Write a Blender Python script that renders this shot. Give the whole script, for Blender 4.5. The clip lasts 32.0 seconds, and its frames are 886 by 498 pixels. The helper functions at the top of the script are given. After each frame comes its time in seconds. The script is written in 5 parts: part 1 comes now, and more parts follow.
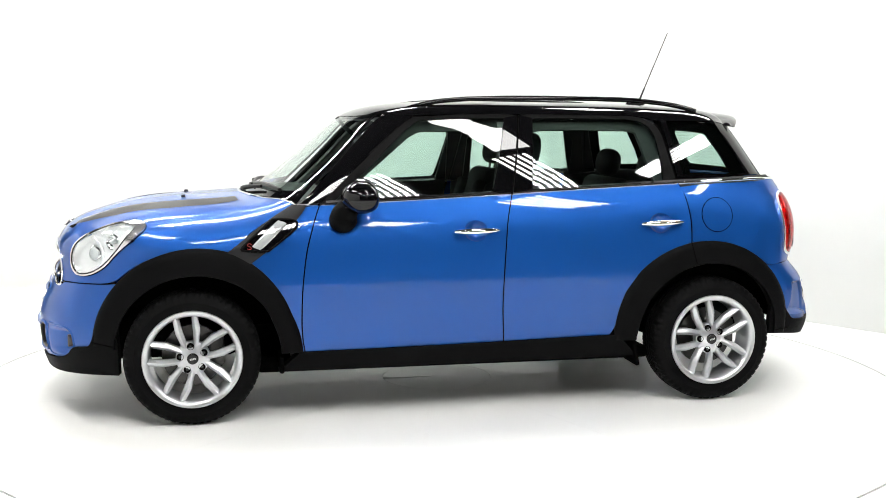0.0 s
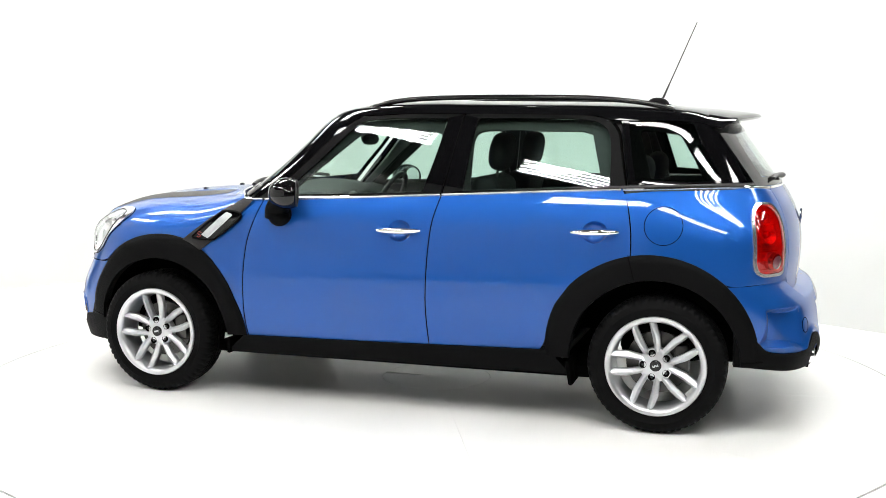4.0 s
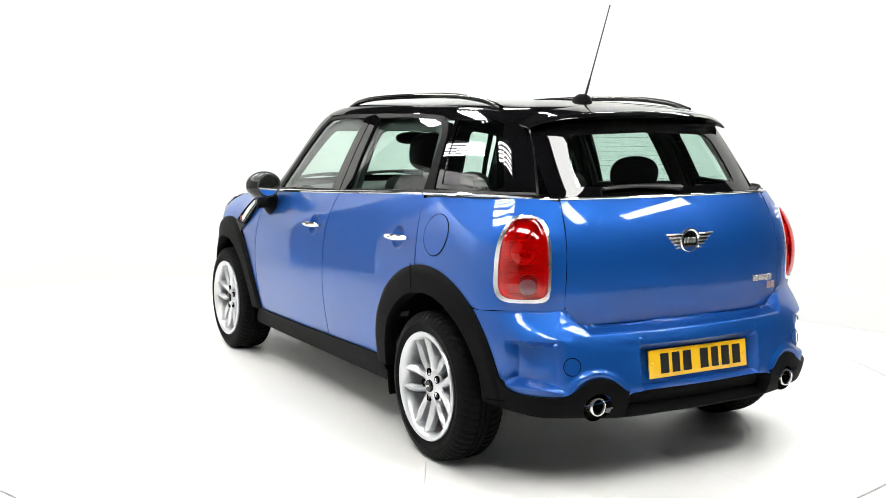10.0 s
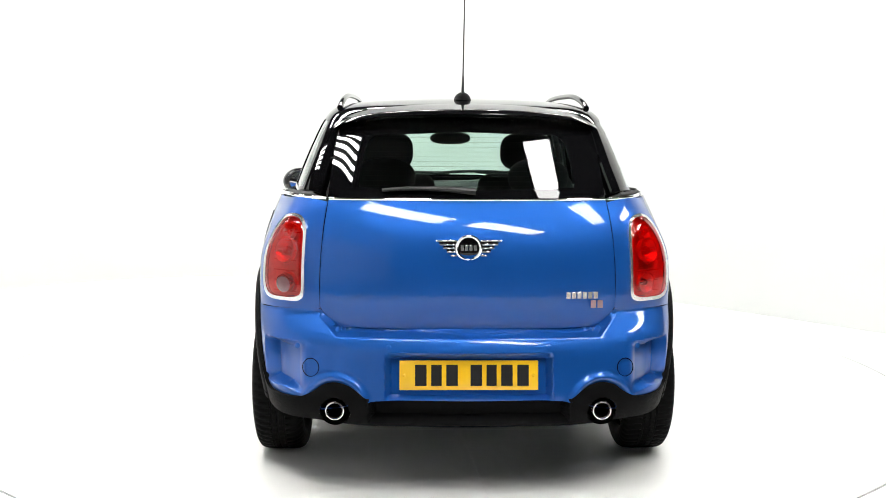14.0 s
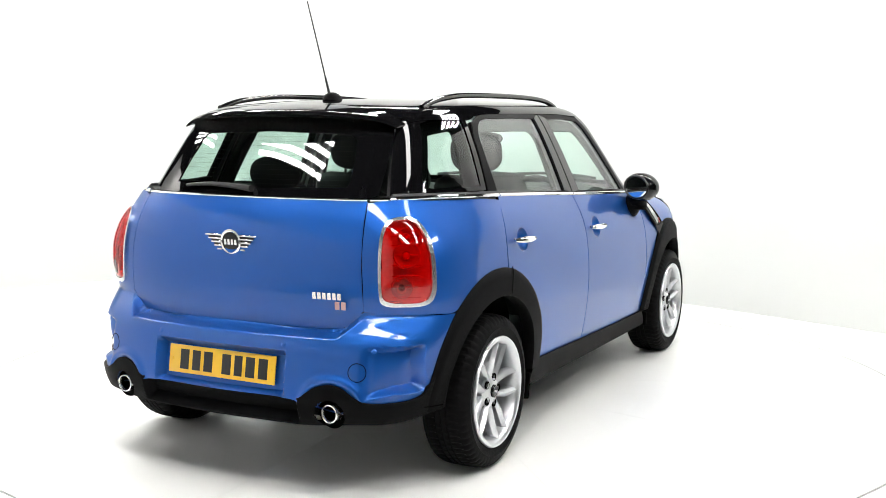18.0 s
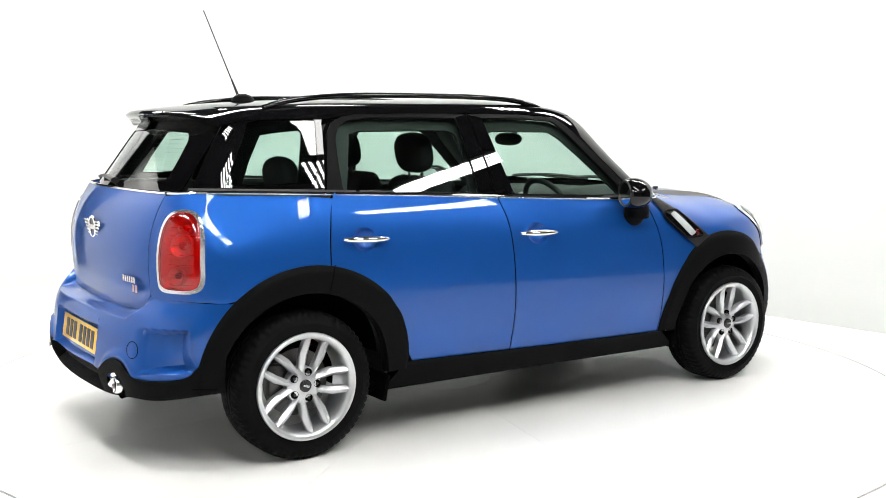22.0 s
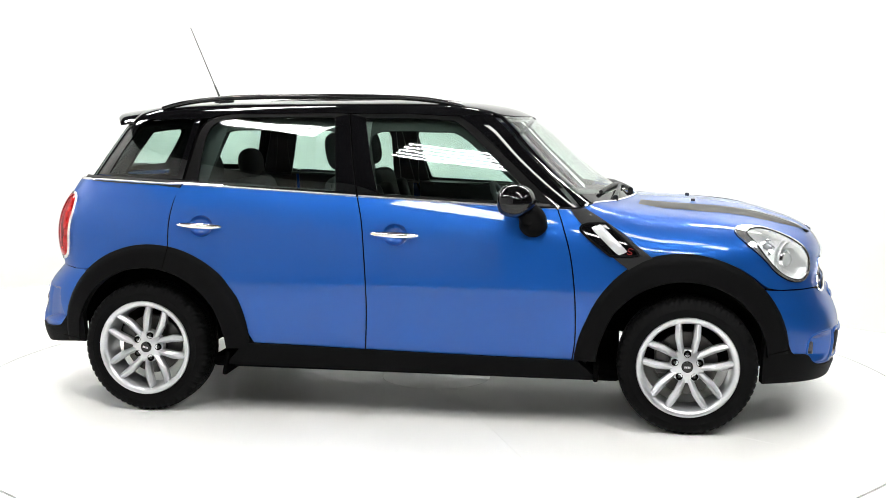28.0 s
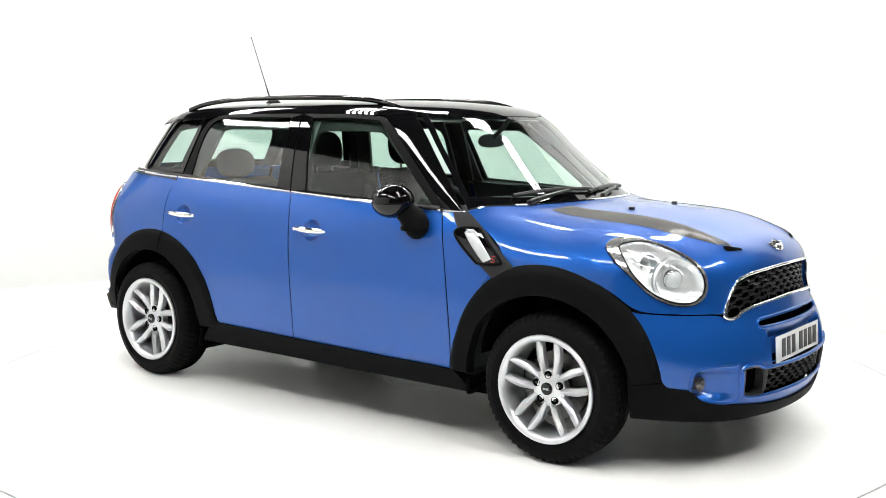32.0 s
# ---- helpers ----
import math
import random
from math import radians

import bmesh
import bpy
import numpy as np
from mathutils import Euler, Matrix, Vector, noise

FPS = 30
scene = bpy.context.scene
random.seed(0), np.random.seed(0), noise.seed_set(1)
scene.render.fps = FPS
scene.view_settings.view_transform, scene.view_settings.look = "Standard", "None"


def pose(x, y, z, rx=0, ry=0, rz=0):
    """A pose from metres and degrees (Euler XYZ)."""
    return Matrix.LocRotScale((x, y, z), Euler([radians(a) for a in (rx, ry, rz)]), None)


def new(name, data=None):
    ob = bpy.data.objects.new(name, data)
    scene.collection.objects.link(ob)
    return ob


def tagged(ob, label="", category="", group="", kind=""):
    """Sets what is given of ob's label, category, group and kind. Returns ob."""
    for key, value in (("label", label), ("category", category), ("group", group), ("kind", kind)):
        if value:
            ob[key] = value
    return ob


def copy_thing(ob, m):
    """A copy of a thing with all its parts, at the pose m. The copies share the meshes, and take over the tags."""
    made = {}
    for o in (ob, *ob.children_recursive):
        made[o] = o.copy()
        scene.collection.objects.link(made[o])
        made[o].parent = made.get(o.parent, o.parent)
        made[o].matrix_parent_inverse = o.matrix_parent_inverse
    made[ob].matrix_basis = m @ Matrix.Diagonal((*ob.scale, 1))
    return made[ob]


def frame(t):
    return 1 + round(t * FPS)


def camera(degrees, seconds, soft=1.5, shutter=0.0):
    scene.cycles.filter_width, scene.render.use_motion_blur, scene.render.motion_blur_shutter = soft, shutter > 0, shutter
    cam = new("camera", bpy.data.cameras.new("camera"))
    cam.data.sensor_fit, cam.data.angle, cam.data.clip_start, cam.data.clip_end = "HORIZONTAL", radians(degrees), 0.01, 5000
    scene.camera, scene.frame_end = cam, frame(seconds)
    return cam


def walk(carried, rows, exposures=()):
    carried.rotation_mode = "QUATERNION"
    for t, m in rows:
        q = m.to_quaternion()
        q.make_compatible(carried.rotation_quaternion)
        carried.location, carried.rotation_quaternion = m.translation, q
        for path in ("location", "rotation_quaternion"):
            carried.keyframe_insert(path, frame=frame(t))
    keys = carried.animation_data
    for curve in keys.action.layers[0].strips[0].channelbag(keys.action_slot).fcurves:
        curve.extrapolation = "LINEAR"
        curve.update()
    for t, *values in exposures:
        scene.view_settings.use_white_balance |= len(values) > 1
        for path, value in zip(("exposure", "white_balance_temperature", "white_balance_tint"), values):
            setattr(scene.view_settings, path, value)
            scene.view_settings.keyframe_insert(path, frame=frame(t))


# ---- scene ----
# ================= camera: it stands still beside the turntable =================
cam = camera(44.64, 32.0, soft=0.45)
EYE = pose(0, -5.934, 1.426, 90 - 6.805, 0, -0.332) @ pose(0, 0, 0, 0, 0, 0.208)
walk(cam, [(0, EYE), (32, EYE)])
scene.view_settings.exposure = 0.42


# ================= the turntable's turn, in degrees of the car's heading =================
def heading(t):
    return 191.134 - 7.15975 * t - 0.00090987 * t ** 2 + 0.000038731 * t ** 3


OFFSET = Vector((0.009, -0.093, 0))          # the car stands a little off the axis


def car_pose(t):
    return pose(0, 0, 0, 0, 0, heading(t)) @ Matrix.Translation(OFFSET)


# ================= world: the dim hall outside the studio =================
world = bpy.data.worlds.new("hall")
scene.world = world
world.use_nodes = True
world.node_tree.nodes["Background"].inputs[0].default_value = (0.9, 0.95, 1.0, 1)
world.node_tree.nodes["Background"].inputs[1].default_value = 0.02


# ================= materials =================
def mat(name, color, rough=0.5, metal=0.0, coat=0.0, vary=0.06, scale=30.0, bump=0.0, bump_scale=200.0, rvary=0.0, coat_rough=0.03, emit=0.0, ior=1.5, spec=0.5):
    m = bpy.data.materials.new(name)
    m.use_nodes = True
    nt = m.node_tree
    b = nt.nodes["Principled BSDF"]
    b.inputs["Roughness"].default_value = rough
    b.inputs["Metallic"].default_value = metal
    b.inputs["Coat Weight"].default_value = coat
    b.inputs["Coat Roughness"].default_value = coat_rough
    b.inputs["IOR"].default_value = ior
    b.inputs["Specular IOR Level"].default_value = spec
    co = nt.nodes.new("ShaderNodeTexCoord")
    if vary:
        n = nt.nodes.new("ShaderNodeTexNoise")
        n.inputs["Scale"].default_value = scale
        n.inputs["Detail"].default_value = 6
        nt.links.new(co.outputs["Object"], n.inputs["Vector"])
        r = nt.nodes.new("ShaderNodeMix")
        r.data_type = "RGBA"
        r.inputs[6].default_value = (*[c * (1 - vary) for c in color], 1)
        r.inputs[7].default_value = (*[min(1, c * (1 + vary)) for c in color], 1)
        nt.links.new(n.outputs["Fac"], r.inputs[0])
        nt.links.new(r.outputs[2], b.inputs["Base Color"])
        if rvary:
            q = nt.nodes.new("ShaderNodeMapRange")
            q.inputs["To Min"].default_value = max(0, rough - rvary)
            q.inputs["To Max"].default_value = min(1, rough + rvary)
            nt.links.new(n.outputs["Fac"], q.inputs["Value"])
            nt.links.new(q.outputs[0], b.inputs["Roughness"])
    else:
        b.inputs["Base Color"].default_value = (*color, 1)
    if bump:
        n2 = nt.nodes.new("ShaderNodeTexNoise")
        n2.inputs["Scale"].default_value = bump_scale
        n2.inputs["Detail"].default_value = 4
        nt.links.new(co.outputs["Object"], n2.inputs["Vector"])
        bp = nt.nodes.new("ShaderNodeBump")
        bp.inputs["Strength"].default_value = bump
        bp.inputs["Distance"].default_value = 0.002
        nt.links.new(n2.outputs["Fac"], bp.inputs["Height"])
        nt.links.new(bp.outputs[0], b.inputs["Normal"])
    if emit:
        b.inputs["Emission Color"].default_value = (*color, 1)
        b.inputs["Emission Strength"].default_value = emit
    return m


def glass(name, tint, gloss=1.0):
    m = bpy.data.materials.new(name)
    m.use_nodes = True
    nt = m.node_tree
    nt.nodes.remove(nt.nodes["Principled BSDF"])
    out = nt.nodes["Material Output"]
    tr = nt.nodes.new("ShaderNodeBsdfTransparent")
    tr.inputs[0].default_value = (*tint, 1)
    gl = nt.nodes.new("ShaderNodeBsdfGlossy")
    gl.inputs["Roughness"].default_value = 0.01
    gl.inputs["Color"].default_value = (gloss, gloss, gloss, 1)
    lw = nt.nodes.new("ShaderNodeLayerWeight")
    lw.inputs[0].default_value = 0.5
    pw = nt.nodes.new("ShaderNodeMath")
    pw.operation = "POWER"
    pw.inputs[1].default_value = 5.0
    fr = nt.nodes.new("ShaderNodeMath")
    fr.operation = "MULTIPLY_ADD"
    fr.inputs[1].default_value = 0.93
    fr.inputs[2].default_value = 0.07
    nt.links.new(lw.outputs["Facing"], pw.inputs[0])
    nt.links.new(pw.outputs[0], fr.inputs[0])
    mx = nt.nodes.new("ShaderNodeMixShader")
    nt.links.new(fr.outputs[0], mx.inputs[0])
    nt.links.new(tr.outputs[0], mx.inputs[1])
    nt.links.new(gl.outputs[0], mx.inputs[2])
    nt.links.new(mx.outputs[0], out.inputs[0])
    return m


PAINT = mat("blue_metallic_paint", (0.0060, 0.078, 0.345), 0.44, 0.55, 0.75, 0.12, 900, coat_rough=0.006, spec=0.2)
GLOSS_BLACK = mat("black_gloss_paint", (0.003, 0.003, 0.0035), 0.3, 0, 0.9, 0.1, 60, coat_rough=0.008, spec=0.0)
CLADDING = mat("black_grained_plastic", (0.0035, 0.0035, 0.0038), 0.55, 0, 0, 0.25, 40, 0.35, 900, 0.06, spec=0.045)
SCUTTLE = mat("dark_grey_plastic", (0.016, 0.016, 0.017), 0.55, 0, 0, 0.2, 40, 0.35, 900, 0.06, spec=0.2)
TRIM_BLACK = mat("black_trim", (0.006, 0.006, 0.0065), 0.42, 0, 0, 0.2, 50, 0.15, 700, 0.05)
# near-black, also given to the bars that stand for shade in panel gaps
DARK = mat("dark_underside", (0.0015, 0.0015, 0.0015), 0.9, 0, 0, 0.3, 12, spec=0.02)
BOLT = mat("dark_bolt_steel", (0.05, 0.05, 0.05), 0.4, 0.8, 0, 0.2, 60)
RUBBER = mat("tyre_rubber", (0.0028, 0.0028, 0.003), 0.62, 0, 0, 0.25, 30, 0.3, 500, 0.08, spec=0.07)
ALLOY = mat("silver_alloy", (0.62, 0.63, 0.65), 0.30, 0.75, 0.5, 0.05, 60, 0.05, 900, 0.04)
BRIGHT = mat("satin_chrome", (0.86, 0.86, 0.87), 0.15, 0.9, 0.3, 0.03, 40)
BEZEL = mat("bright_bezel", (0.88, 0.88, 0.88), 0.26, 0.75, 0.3, 0.03, 40)
SEAL = mat("grey_rubber_seal", (0.32, 0.32, 0.32), 0.7, 0, 0, 0.2, 20)
SKIRT = mat("pale_grey_trim", (0.62, 0.63, 0.62), 0.6, 0, 0, 0.1, 8)
DIM_RED = mat("dim_red_lens", (0.10, 0.002, 0.003), 0.2, 0, 0.8, 0.2, 30)
CHROME = mat("chrome", (0.86, 0.87, 0.88), 0.05, 1, 0, 0.03, 40)
STEEL = mat("brake_steel", (0.09, 0.088, 0.085), 0.35, 0.9, 0, 0.2, 60, 0.1, 400, 0.08)
LAMP_BED = mat("pale_lamp_bed", (0.66, 0.46, 0.44), 0.5, 0, 0, 0.25, 60, 0.4, 120)
RED_GLOW = mat("red_bulb", (0.5, 0.03, 0.02), 0.3)
ORANGE = mat("amber_lens", (0.46, 0.022, 0.006), 0.15, 0, 1.0, 0.15, 25)
SMOKE_LENS = mat("clear_pink_lens", (0.15, 0.05, 0.06), 0.1, 0, 1.0, 0.2, 60)
REFLECTOR = mat("lamp_reflector", (0.93, 0.94, 0.95), 0.2, 0.55, 0, 0.06, 14, 0.25, 45)
LENS_WHITE = mat("clear_lamp_lens", (0.50, 0.52, 0.53), 0.08, 0.2, 1.0, 0.1, 40)
PLATE_Y = mat("yellow_plate", (0.86, 0.50, 0.012), 0.32, 0, 0.6, 0.04, 30)
PLATE_W = mat("white_plate", (0.72, 0.73, 0.73), 0.32, 0, 0.6, 0.04, 30)
INK = mat("black_ink", (0.008, 0.008, 0.009), 0.4, 0, 0, 0.1, 30)
SEAT = mat("black_seat_cloth", (0.010, 0.010, 0.011), 0.85, 0, 0, 0.3, 60, 0.5, 700)
LINING = mat("grey_lining", (0.30, 0.30, 0.29), 0.8, 0, 0, 0.1, 40, 0.3, 500)
DASH = mat("dashboard_plastic", (0.022, 0.022, 0.024), 0.6, 0, 0, 0.2, 40, 0.3, 600)
INNER_TRIM = mat("inner_trim", (0.026, 0.026, 0.025), 0.7, 0, 0, 0.15, 40, 0.3, 500)
DASH_TRIM = mat("silver_dash_trim", (0.30, 0.31, 0.31), 0.4, 0.5, 0, 0.1, 40)
SCREEN = glass("clear_glass", (0.80, 0.92, 0.86))
SIDE_GLASS = glass("tinted_glass", (0.70, 0.84, 0.78))
RED_LENS = glass("red_lens", (0.80, 0.030, 0.022), 0.8)
LAMP_GLASS = glass("lamp_glass", (0.95, 0.97, 0.97))
MIRROR = mat("mirror_glass", (0.85, 0.87, 0.88), 0.02, 1, 0, 0)
FLOOR = mat("white_floor_paint", (0.86, 0.86, 0.845), 0.34, 0, 0.1, 0.012, 2.5, 0.03, 40, 0.03)
WALL = mat("white_wall_paint", (0.63, 0.64, 0.63), 0.7, 0, 0, 0.015, 1.2, 0.05, 60)
GREY_WALL = mat("grey_wall_paint", (0.56, 0.56, 0.555), 0.8, 0, 0, 0.05, 1.2, 0.05, 60)
CONCRETE = mat("hall_concrete", (0.10, 0.10, 0.10), 0.7, 0, 0, 0.2, 1.5, 0.2, 30)
FRAME_BLACK = mat("black_window_rubber", (0.004, 0.004, 0.0042), 0.5, 0, 0, 0.15, 60, 0.1, 500, spec=0.06)
CEILING = mat("dark_ceiling", (0.030, 0.030, 0.032), 0.9, 0, 0, 0.3, 3)
TUBE = mat("lamp_tube", (1.0, 0.99, 0.96), 0.5, vary=0, emit=40)
DIFFUSER = mat("lamp_diffuser", (1.0, 0.99, 0.97), 0.6, vary=0, emit=16)
HOUSING = mat("dark_lamp_housing", (0.012, 0.012, 0.013), 0.6, 0, 0, 0.15, 20, spec=0.1)


# ================= mesh helpers =================
def mesh_object(name, verts, faces, material, parent=None, label="", sharp=38, smooth=True):
    me = bpy.data.meshes.new(name)
    me.from_pydata([tuple(map(float, v)) for v in verts], [], [tuple(map(int, f)) for f in faces])
    bm = bmesh.new()
    bm.from_mesh(me)
    bmesh.ops.remove_doubles(bm, verts=bm.verts, dist=1e-5)
    return part(name, bm, material, parent, label, sharp, smooth)


def part(name, bm, material, parent=None, label="", sharp=38, smooth=True):
    me = bpy.data.meshes.new(name)
    for f in bm.faces:
        f.smooth = smooth
    lim = radians(sharp)
    for e in bm.edges:
        if len(e.link_faces) == 2 and e.calc_face_angle(0) > lim:
            e.smooth = False
    bm.to_mesh(me)
    bm.free()
    me.materials.append(material)
    ob = new(name, me)
    ob.parent = parent
    if label:
        tagged(ob, label)
    return ob


def thing(name, label, category, group="", kind=""):
    return tagged(new(name), label, category, group, kind)


def box_bm(sx, sy, sz, at=(0, 0, 0), bevel=0.0, seg=2, m=None):
    bm = bmesh.new()
    bmesh.ops.create_cube(bm, size=1)
    bmesh.ops.scale(bm, verts=bm.verts, vec=(sx, sy, sz))
    if bevel:
        bmesh.ops.bevel(bm, geom=bm.edges[:], offset=bevel, segments=seg, profile=0.5, affect="EDGES")
    if m is not None:
        bmesh.ops.transform(bm, matrix=m, verts=bm.verts)
    bmesh.ops.translate(bm, verts=bm.verts, vec=at)
    return bm


def lathe(profile, n=48, m=None):
    """Turn (radius, along) about the y axis."""
    prof = np.array(profile, float)
    a = np.linspace(0, 2 * np.pi, n, endpoint=False)
    v = [(r * np.cos(t), h, r * np.sin(t)) for r, h in prof for t in a]
    k = len(prof)
    f = [(i * n + j, i * n + (j + 1) % n, (i + 1) * n + (j + 1) % n, (i + 1) * n + j) for i in range(k - 1) for j in range(n)]
    if m is not None:
        v = [tuple(m @ Vector(p)) for p in v]
    return v, f


def tube(points, r, n=10, closed=False, squash=None, cap=True):
    """A round bar along points."""
    p = np.array(points, float)
    rr = np.broadcast_to(np.array(r, float), (len(p),))
    if closed:
        tan = np.roll(p, -1, 0) - np.roll(p, 1, 0)
    else:
        tan = np.gradient(p, axis=0)
    tan /= np.linalg.norm(tan, axis=1)[:, None] + 1e-12
    up = np.array([0.13, 0.21, 0.97])
    v = []
    for q, t, ri in zip(p, tan, rr):
        a = np.cross(t, up)
        a /= np.linalg.norm(a) + 1e-12
        b = np.cross(a, t)
        for k in range(n):
            w = 2 * np.pi * k / n
            v.append(q + ri * (a * np.cos(w) + b * np.sin(w) * (squash or 1)))
    m = len(p)
    f = [(i * n + k, i * n + (k + 1) % n, ((i + 1) % m) * n + (k + 1) % n, ((i + 1) % m) * n + k) for i in range(m if closed else m - 1) for k in range(n)]
    if not closed and cap:
        f += [tuple(range(n))[::-1], tuple((m - 1) * n + k for k in range(n))]
    return v, f


def joined(*lots):
    V, F = [], []
    for v, f in lots:
        o = len(V)
        V += [tuple(x) for x in v]
        F += [tuple(i + o for i in q) for q in f]
    return V, F


def mirrored(v, f):
    return [(x, -y, z) for x, y, z in v], [tuple(q)[::-1] for q in f]


def both(name, v, f, material, parent, label="", sharp=38):
    """The same part on the left and on the right side of the car."""
    a = mesh_object(name, v, f, material, parent, label, sharp)
    b = mesh_object(name, *mirrored(v, f), material, parent, label, sharp)
    return a, b


# ================= the car's skin: smooth functions of place, in metres =================
def table(*pairs, miss=0.0015):
    """A fair curve near the given pairs: the smoothest one that misses them by no more than miss on average."""
    a = np.array(pairs, float).reshape(-1, 2)
    a = a[np.argsort(a[:, 0])]
    n = 240
    xs = np.linspace(a[0, 0], a[-1, 0], n)
    pos = (a[:, 0] - xs[0]) / (xs[-1] - xs[0]) * (n - 1)
    k = np.minimum(pos.astype(int), n - 2)
    w = np.zeros((len(a), n))
    w[np.arange(len(a)), k] = 1 - (pos - k)
    w[np.arange(len(a)), k + 1] = pos - k
    d = np.diff(np.eye(n), 3, axis=0) * (n / 10.0) ** 3
    lo, hi = -9.0, 3.0
    for _ in range(14):
        mid = (lo + hi) / 2
        ys = np.linalg.solve(w.T @ w + 10 ** mid * d.T @ d, w.T @ a[:, 1])
        if np.sqrt(np.mean((w @ ys - a[:, 1]) ** 2)) > miss:
            hi = mid
        else:
            lo = mid
    ys = np.linalg.solve(w.T @ w + 10 ** lo * d.T @ d, w.T @ a[:, 1])
    return lambda x: np.interp(x, xs, ys)


def poly(deg, *pairs):
    p = np.array(pairs, float).reshape(-1, 2)
    k = np.polyfit(p[:, 0], p[:, 1], deg)
    return lambda x: np.polyval(k, x)


def smax(a, b, r):
    k = 1.5 * r
    return np.maximum(a, b) + np.maximum(k - np.abs(a - b), 0) ** 3 / (6 * k * k)


def ease(u):
    u = np.clip(u, 0, 1)
    return u * u * (3 - 2 * u)


BELT = table(1.2, 1.012, 0.745, 1.026, 0.41, 1.038, -0.25, 1.07, -0.765, 1.099, -1.145, 1.119, -1.4, 1.128, -1.9, 1.135)
WIDE = table(0.15, 0.795, 0.25, 0.813, 0.34, 0.831, 0.5, 0.853, 0.62, 0.863, 0.75, 0.862, 0.8, 0.8585, 0.87, 0.850, 0.9, 0.845, 0.93, 0.838, 0.96, 0.828, 1.0, 0.8115, 1.06, 0.783, 1.12, 0.753, 1.2, 0.712, miss=0.0005)
PLAN = table(-2.2, 0.80, -1.9, 0.905, -1.6, 0.968, -1.3, 0.992, -0.9, 1.0, 0, 1.0, 0.7, 1.0, 1.1, 0.992, 1.4, 0.984, 1.7, 0.966, 2.0, 0.91, 2.3, 0.80)
NOSE = table(0.1, 1.985, 0.2, 2.035, 0.28, 2.064, 0.35, 2.080, 0.43, 2.084, 0.5, 2.076, 0.57, 2.052, 0.63, 2.018, 0.7, 1.992, 0.8, 2.0, 0.9, 1.995, 1.1, 1.95)
TAIL_LOW = table(0.1, 1.86, 0.2, 1.935, 0.27, 1.988, 0.32, 2.016, 0.36, 2.031, 0.42, 2.030, 0.47, 2.024, 0.53, 2.016, 0.57, 2.006, 0.61, 1.988, 0.65, 1.958, 0.69, 1.915, 0.75, 1.89, 0.8, 1.89)
TAIL = table(0.5, 1.90, 0.6, 1.908, 0.69, 1.914, 0.75, 1.919, 0.85, 1.924, 0.95, 1.911, 1.05, 1.868, 1.12, 1.822, 1.2, 1.76)
HOOD = table(0.3, 1.5, 0.6, 1.22, 0.75, 1.12, 0.88, 1.075, 1.0, 1.056, 1.15, 1.044, 1.33, 1.035, 1.47, 1.024, 1.6, 1.009, 1.74, 0.978, 1.86, 0.934, 1.94, 0.905, 2.0, 0.855, 2.05, 0.79, 2.2, 0.5)


def body(p, ledge=True):
    x, y, z = p[..., 0], np.abs(p[..., 1]), p[..., 2]
    zz = z - (BELT(x) - 1.06) * ease((z - 0.45) / 0.6)
    side = y - WIDE(zz) * PLAN(x) + 0.08 * ease((z - 0.86) / 0.28) * ease((-x - 1.2) / 0.6)
    side = side + 0.02 * ease((0.60 - z) / 0.3) * ease((x - 1.4) / 0.4) + 0.02 * ease((0.52 - z) / 0.27) * ease((-x - 1.5) / 0.4)
    front = (x - NOSE(z) + 0.30 * y ** 2 + 0.42 * y ** 4) * 0.95
    step = np.clip((z - 0.612 - 0.072 * np.clip((y - 0.50) / 0.075, 0, 1)) / 0.022, 0, 1)
    step = step * step * (3 - 2 * step) if ledge else 1.0
    rear = -x - (TAIL_LOW(z) * (1 - step) + TAIL(z) * step) + 0.12 * y ** 2 + 0.27 * y ** 4
    top = z - HOOD(x) + (0.055 * (y / 0.75) ** 2 + 0.035 * (y / 0.75) ** 4) * (0.1 + 0.9 * ease((x - 0.55) / 0.7)) + 0.03 * ease((x - 1.45) / 0.45) * (y / 0.5) ** 2
    f = smax(side, front, 0.22)
    f = smax(f, rear, 0.12)
    return smax(f, top, 0.13)


def shell(p):
    """The body without the bumper's ledge, for tailgate and quarters."""
    return body(p, False)


ROOF = table(0.7, 1.41, 0.55, 1.458, 0.46, 1.481, 0.38, 1.499, 0.277, 1.514, 0.1, 1.524, -0.3, 1.528, -0.7, 1.526, -1.0, 1.522, -1.23, 1.512, -1.46, 1.490, -1.75, 1.455)
LEAN = poly(3, 1.0, 0.808, 1.07, 0.784, 1.13, 0.763, 1.2, 0.737, 1.3, 0.697, 1.4, 0.652, 1.45, 0.625, 1.55, 0.57)
UPPER_PLAN = table(1.2, 0.90, 0.8, 0.95, 0.55, 0.968, 0.3, 0.985, 0.1, 1.0, -0.5, 1.0, -1.0, 0.975, -1.4, 0.902, -1.7, 0.848, -1.9, 0.82)


SCREEN_X = poly(3, 1.05, 1.025, 1.09, 0.970, 1.15, 0.880, 1.25, 0.756, 1.32, 0.674, 1.38, 0.608, 1.44, 0.553, 1.5, 0.50, 1.6, 0.42)


def upper(p):
    x, y, z = p[..., 0], np.abs(p[..., 1]), p[..., 2]
    zz = z - (BELT(x) - 1.07) * ease((1.5 - z) / 0.5)
    side = (y - LEAN(zz) * UPPER_PLAN(x)) * 0.92
    front = (x - SCREEN_X(z) + 0.42 * y ** 2) * 0.57
    rear = (-x - 1.820 + (z - 1.12) * 0.73 + 0.32 * y ** 2 + 0.15 * y ** 4) * 0.8
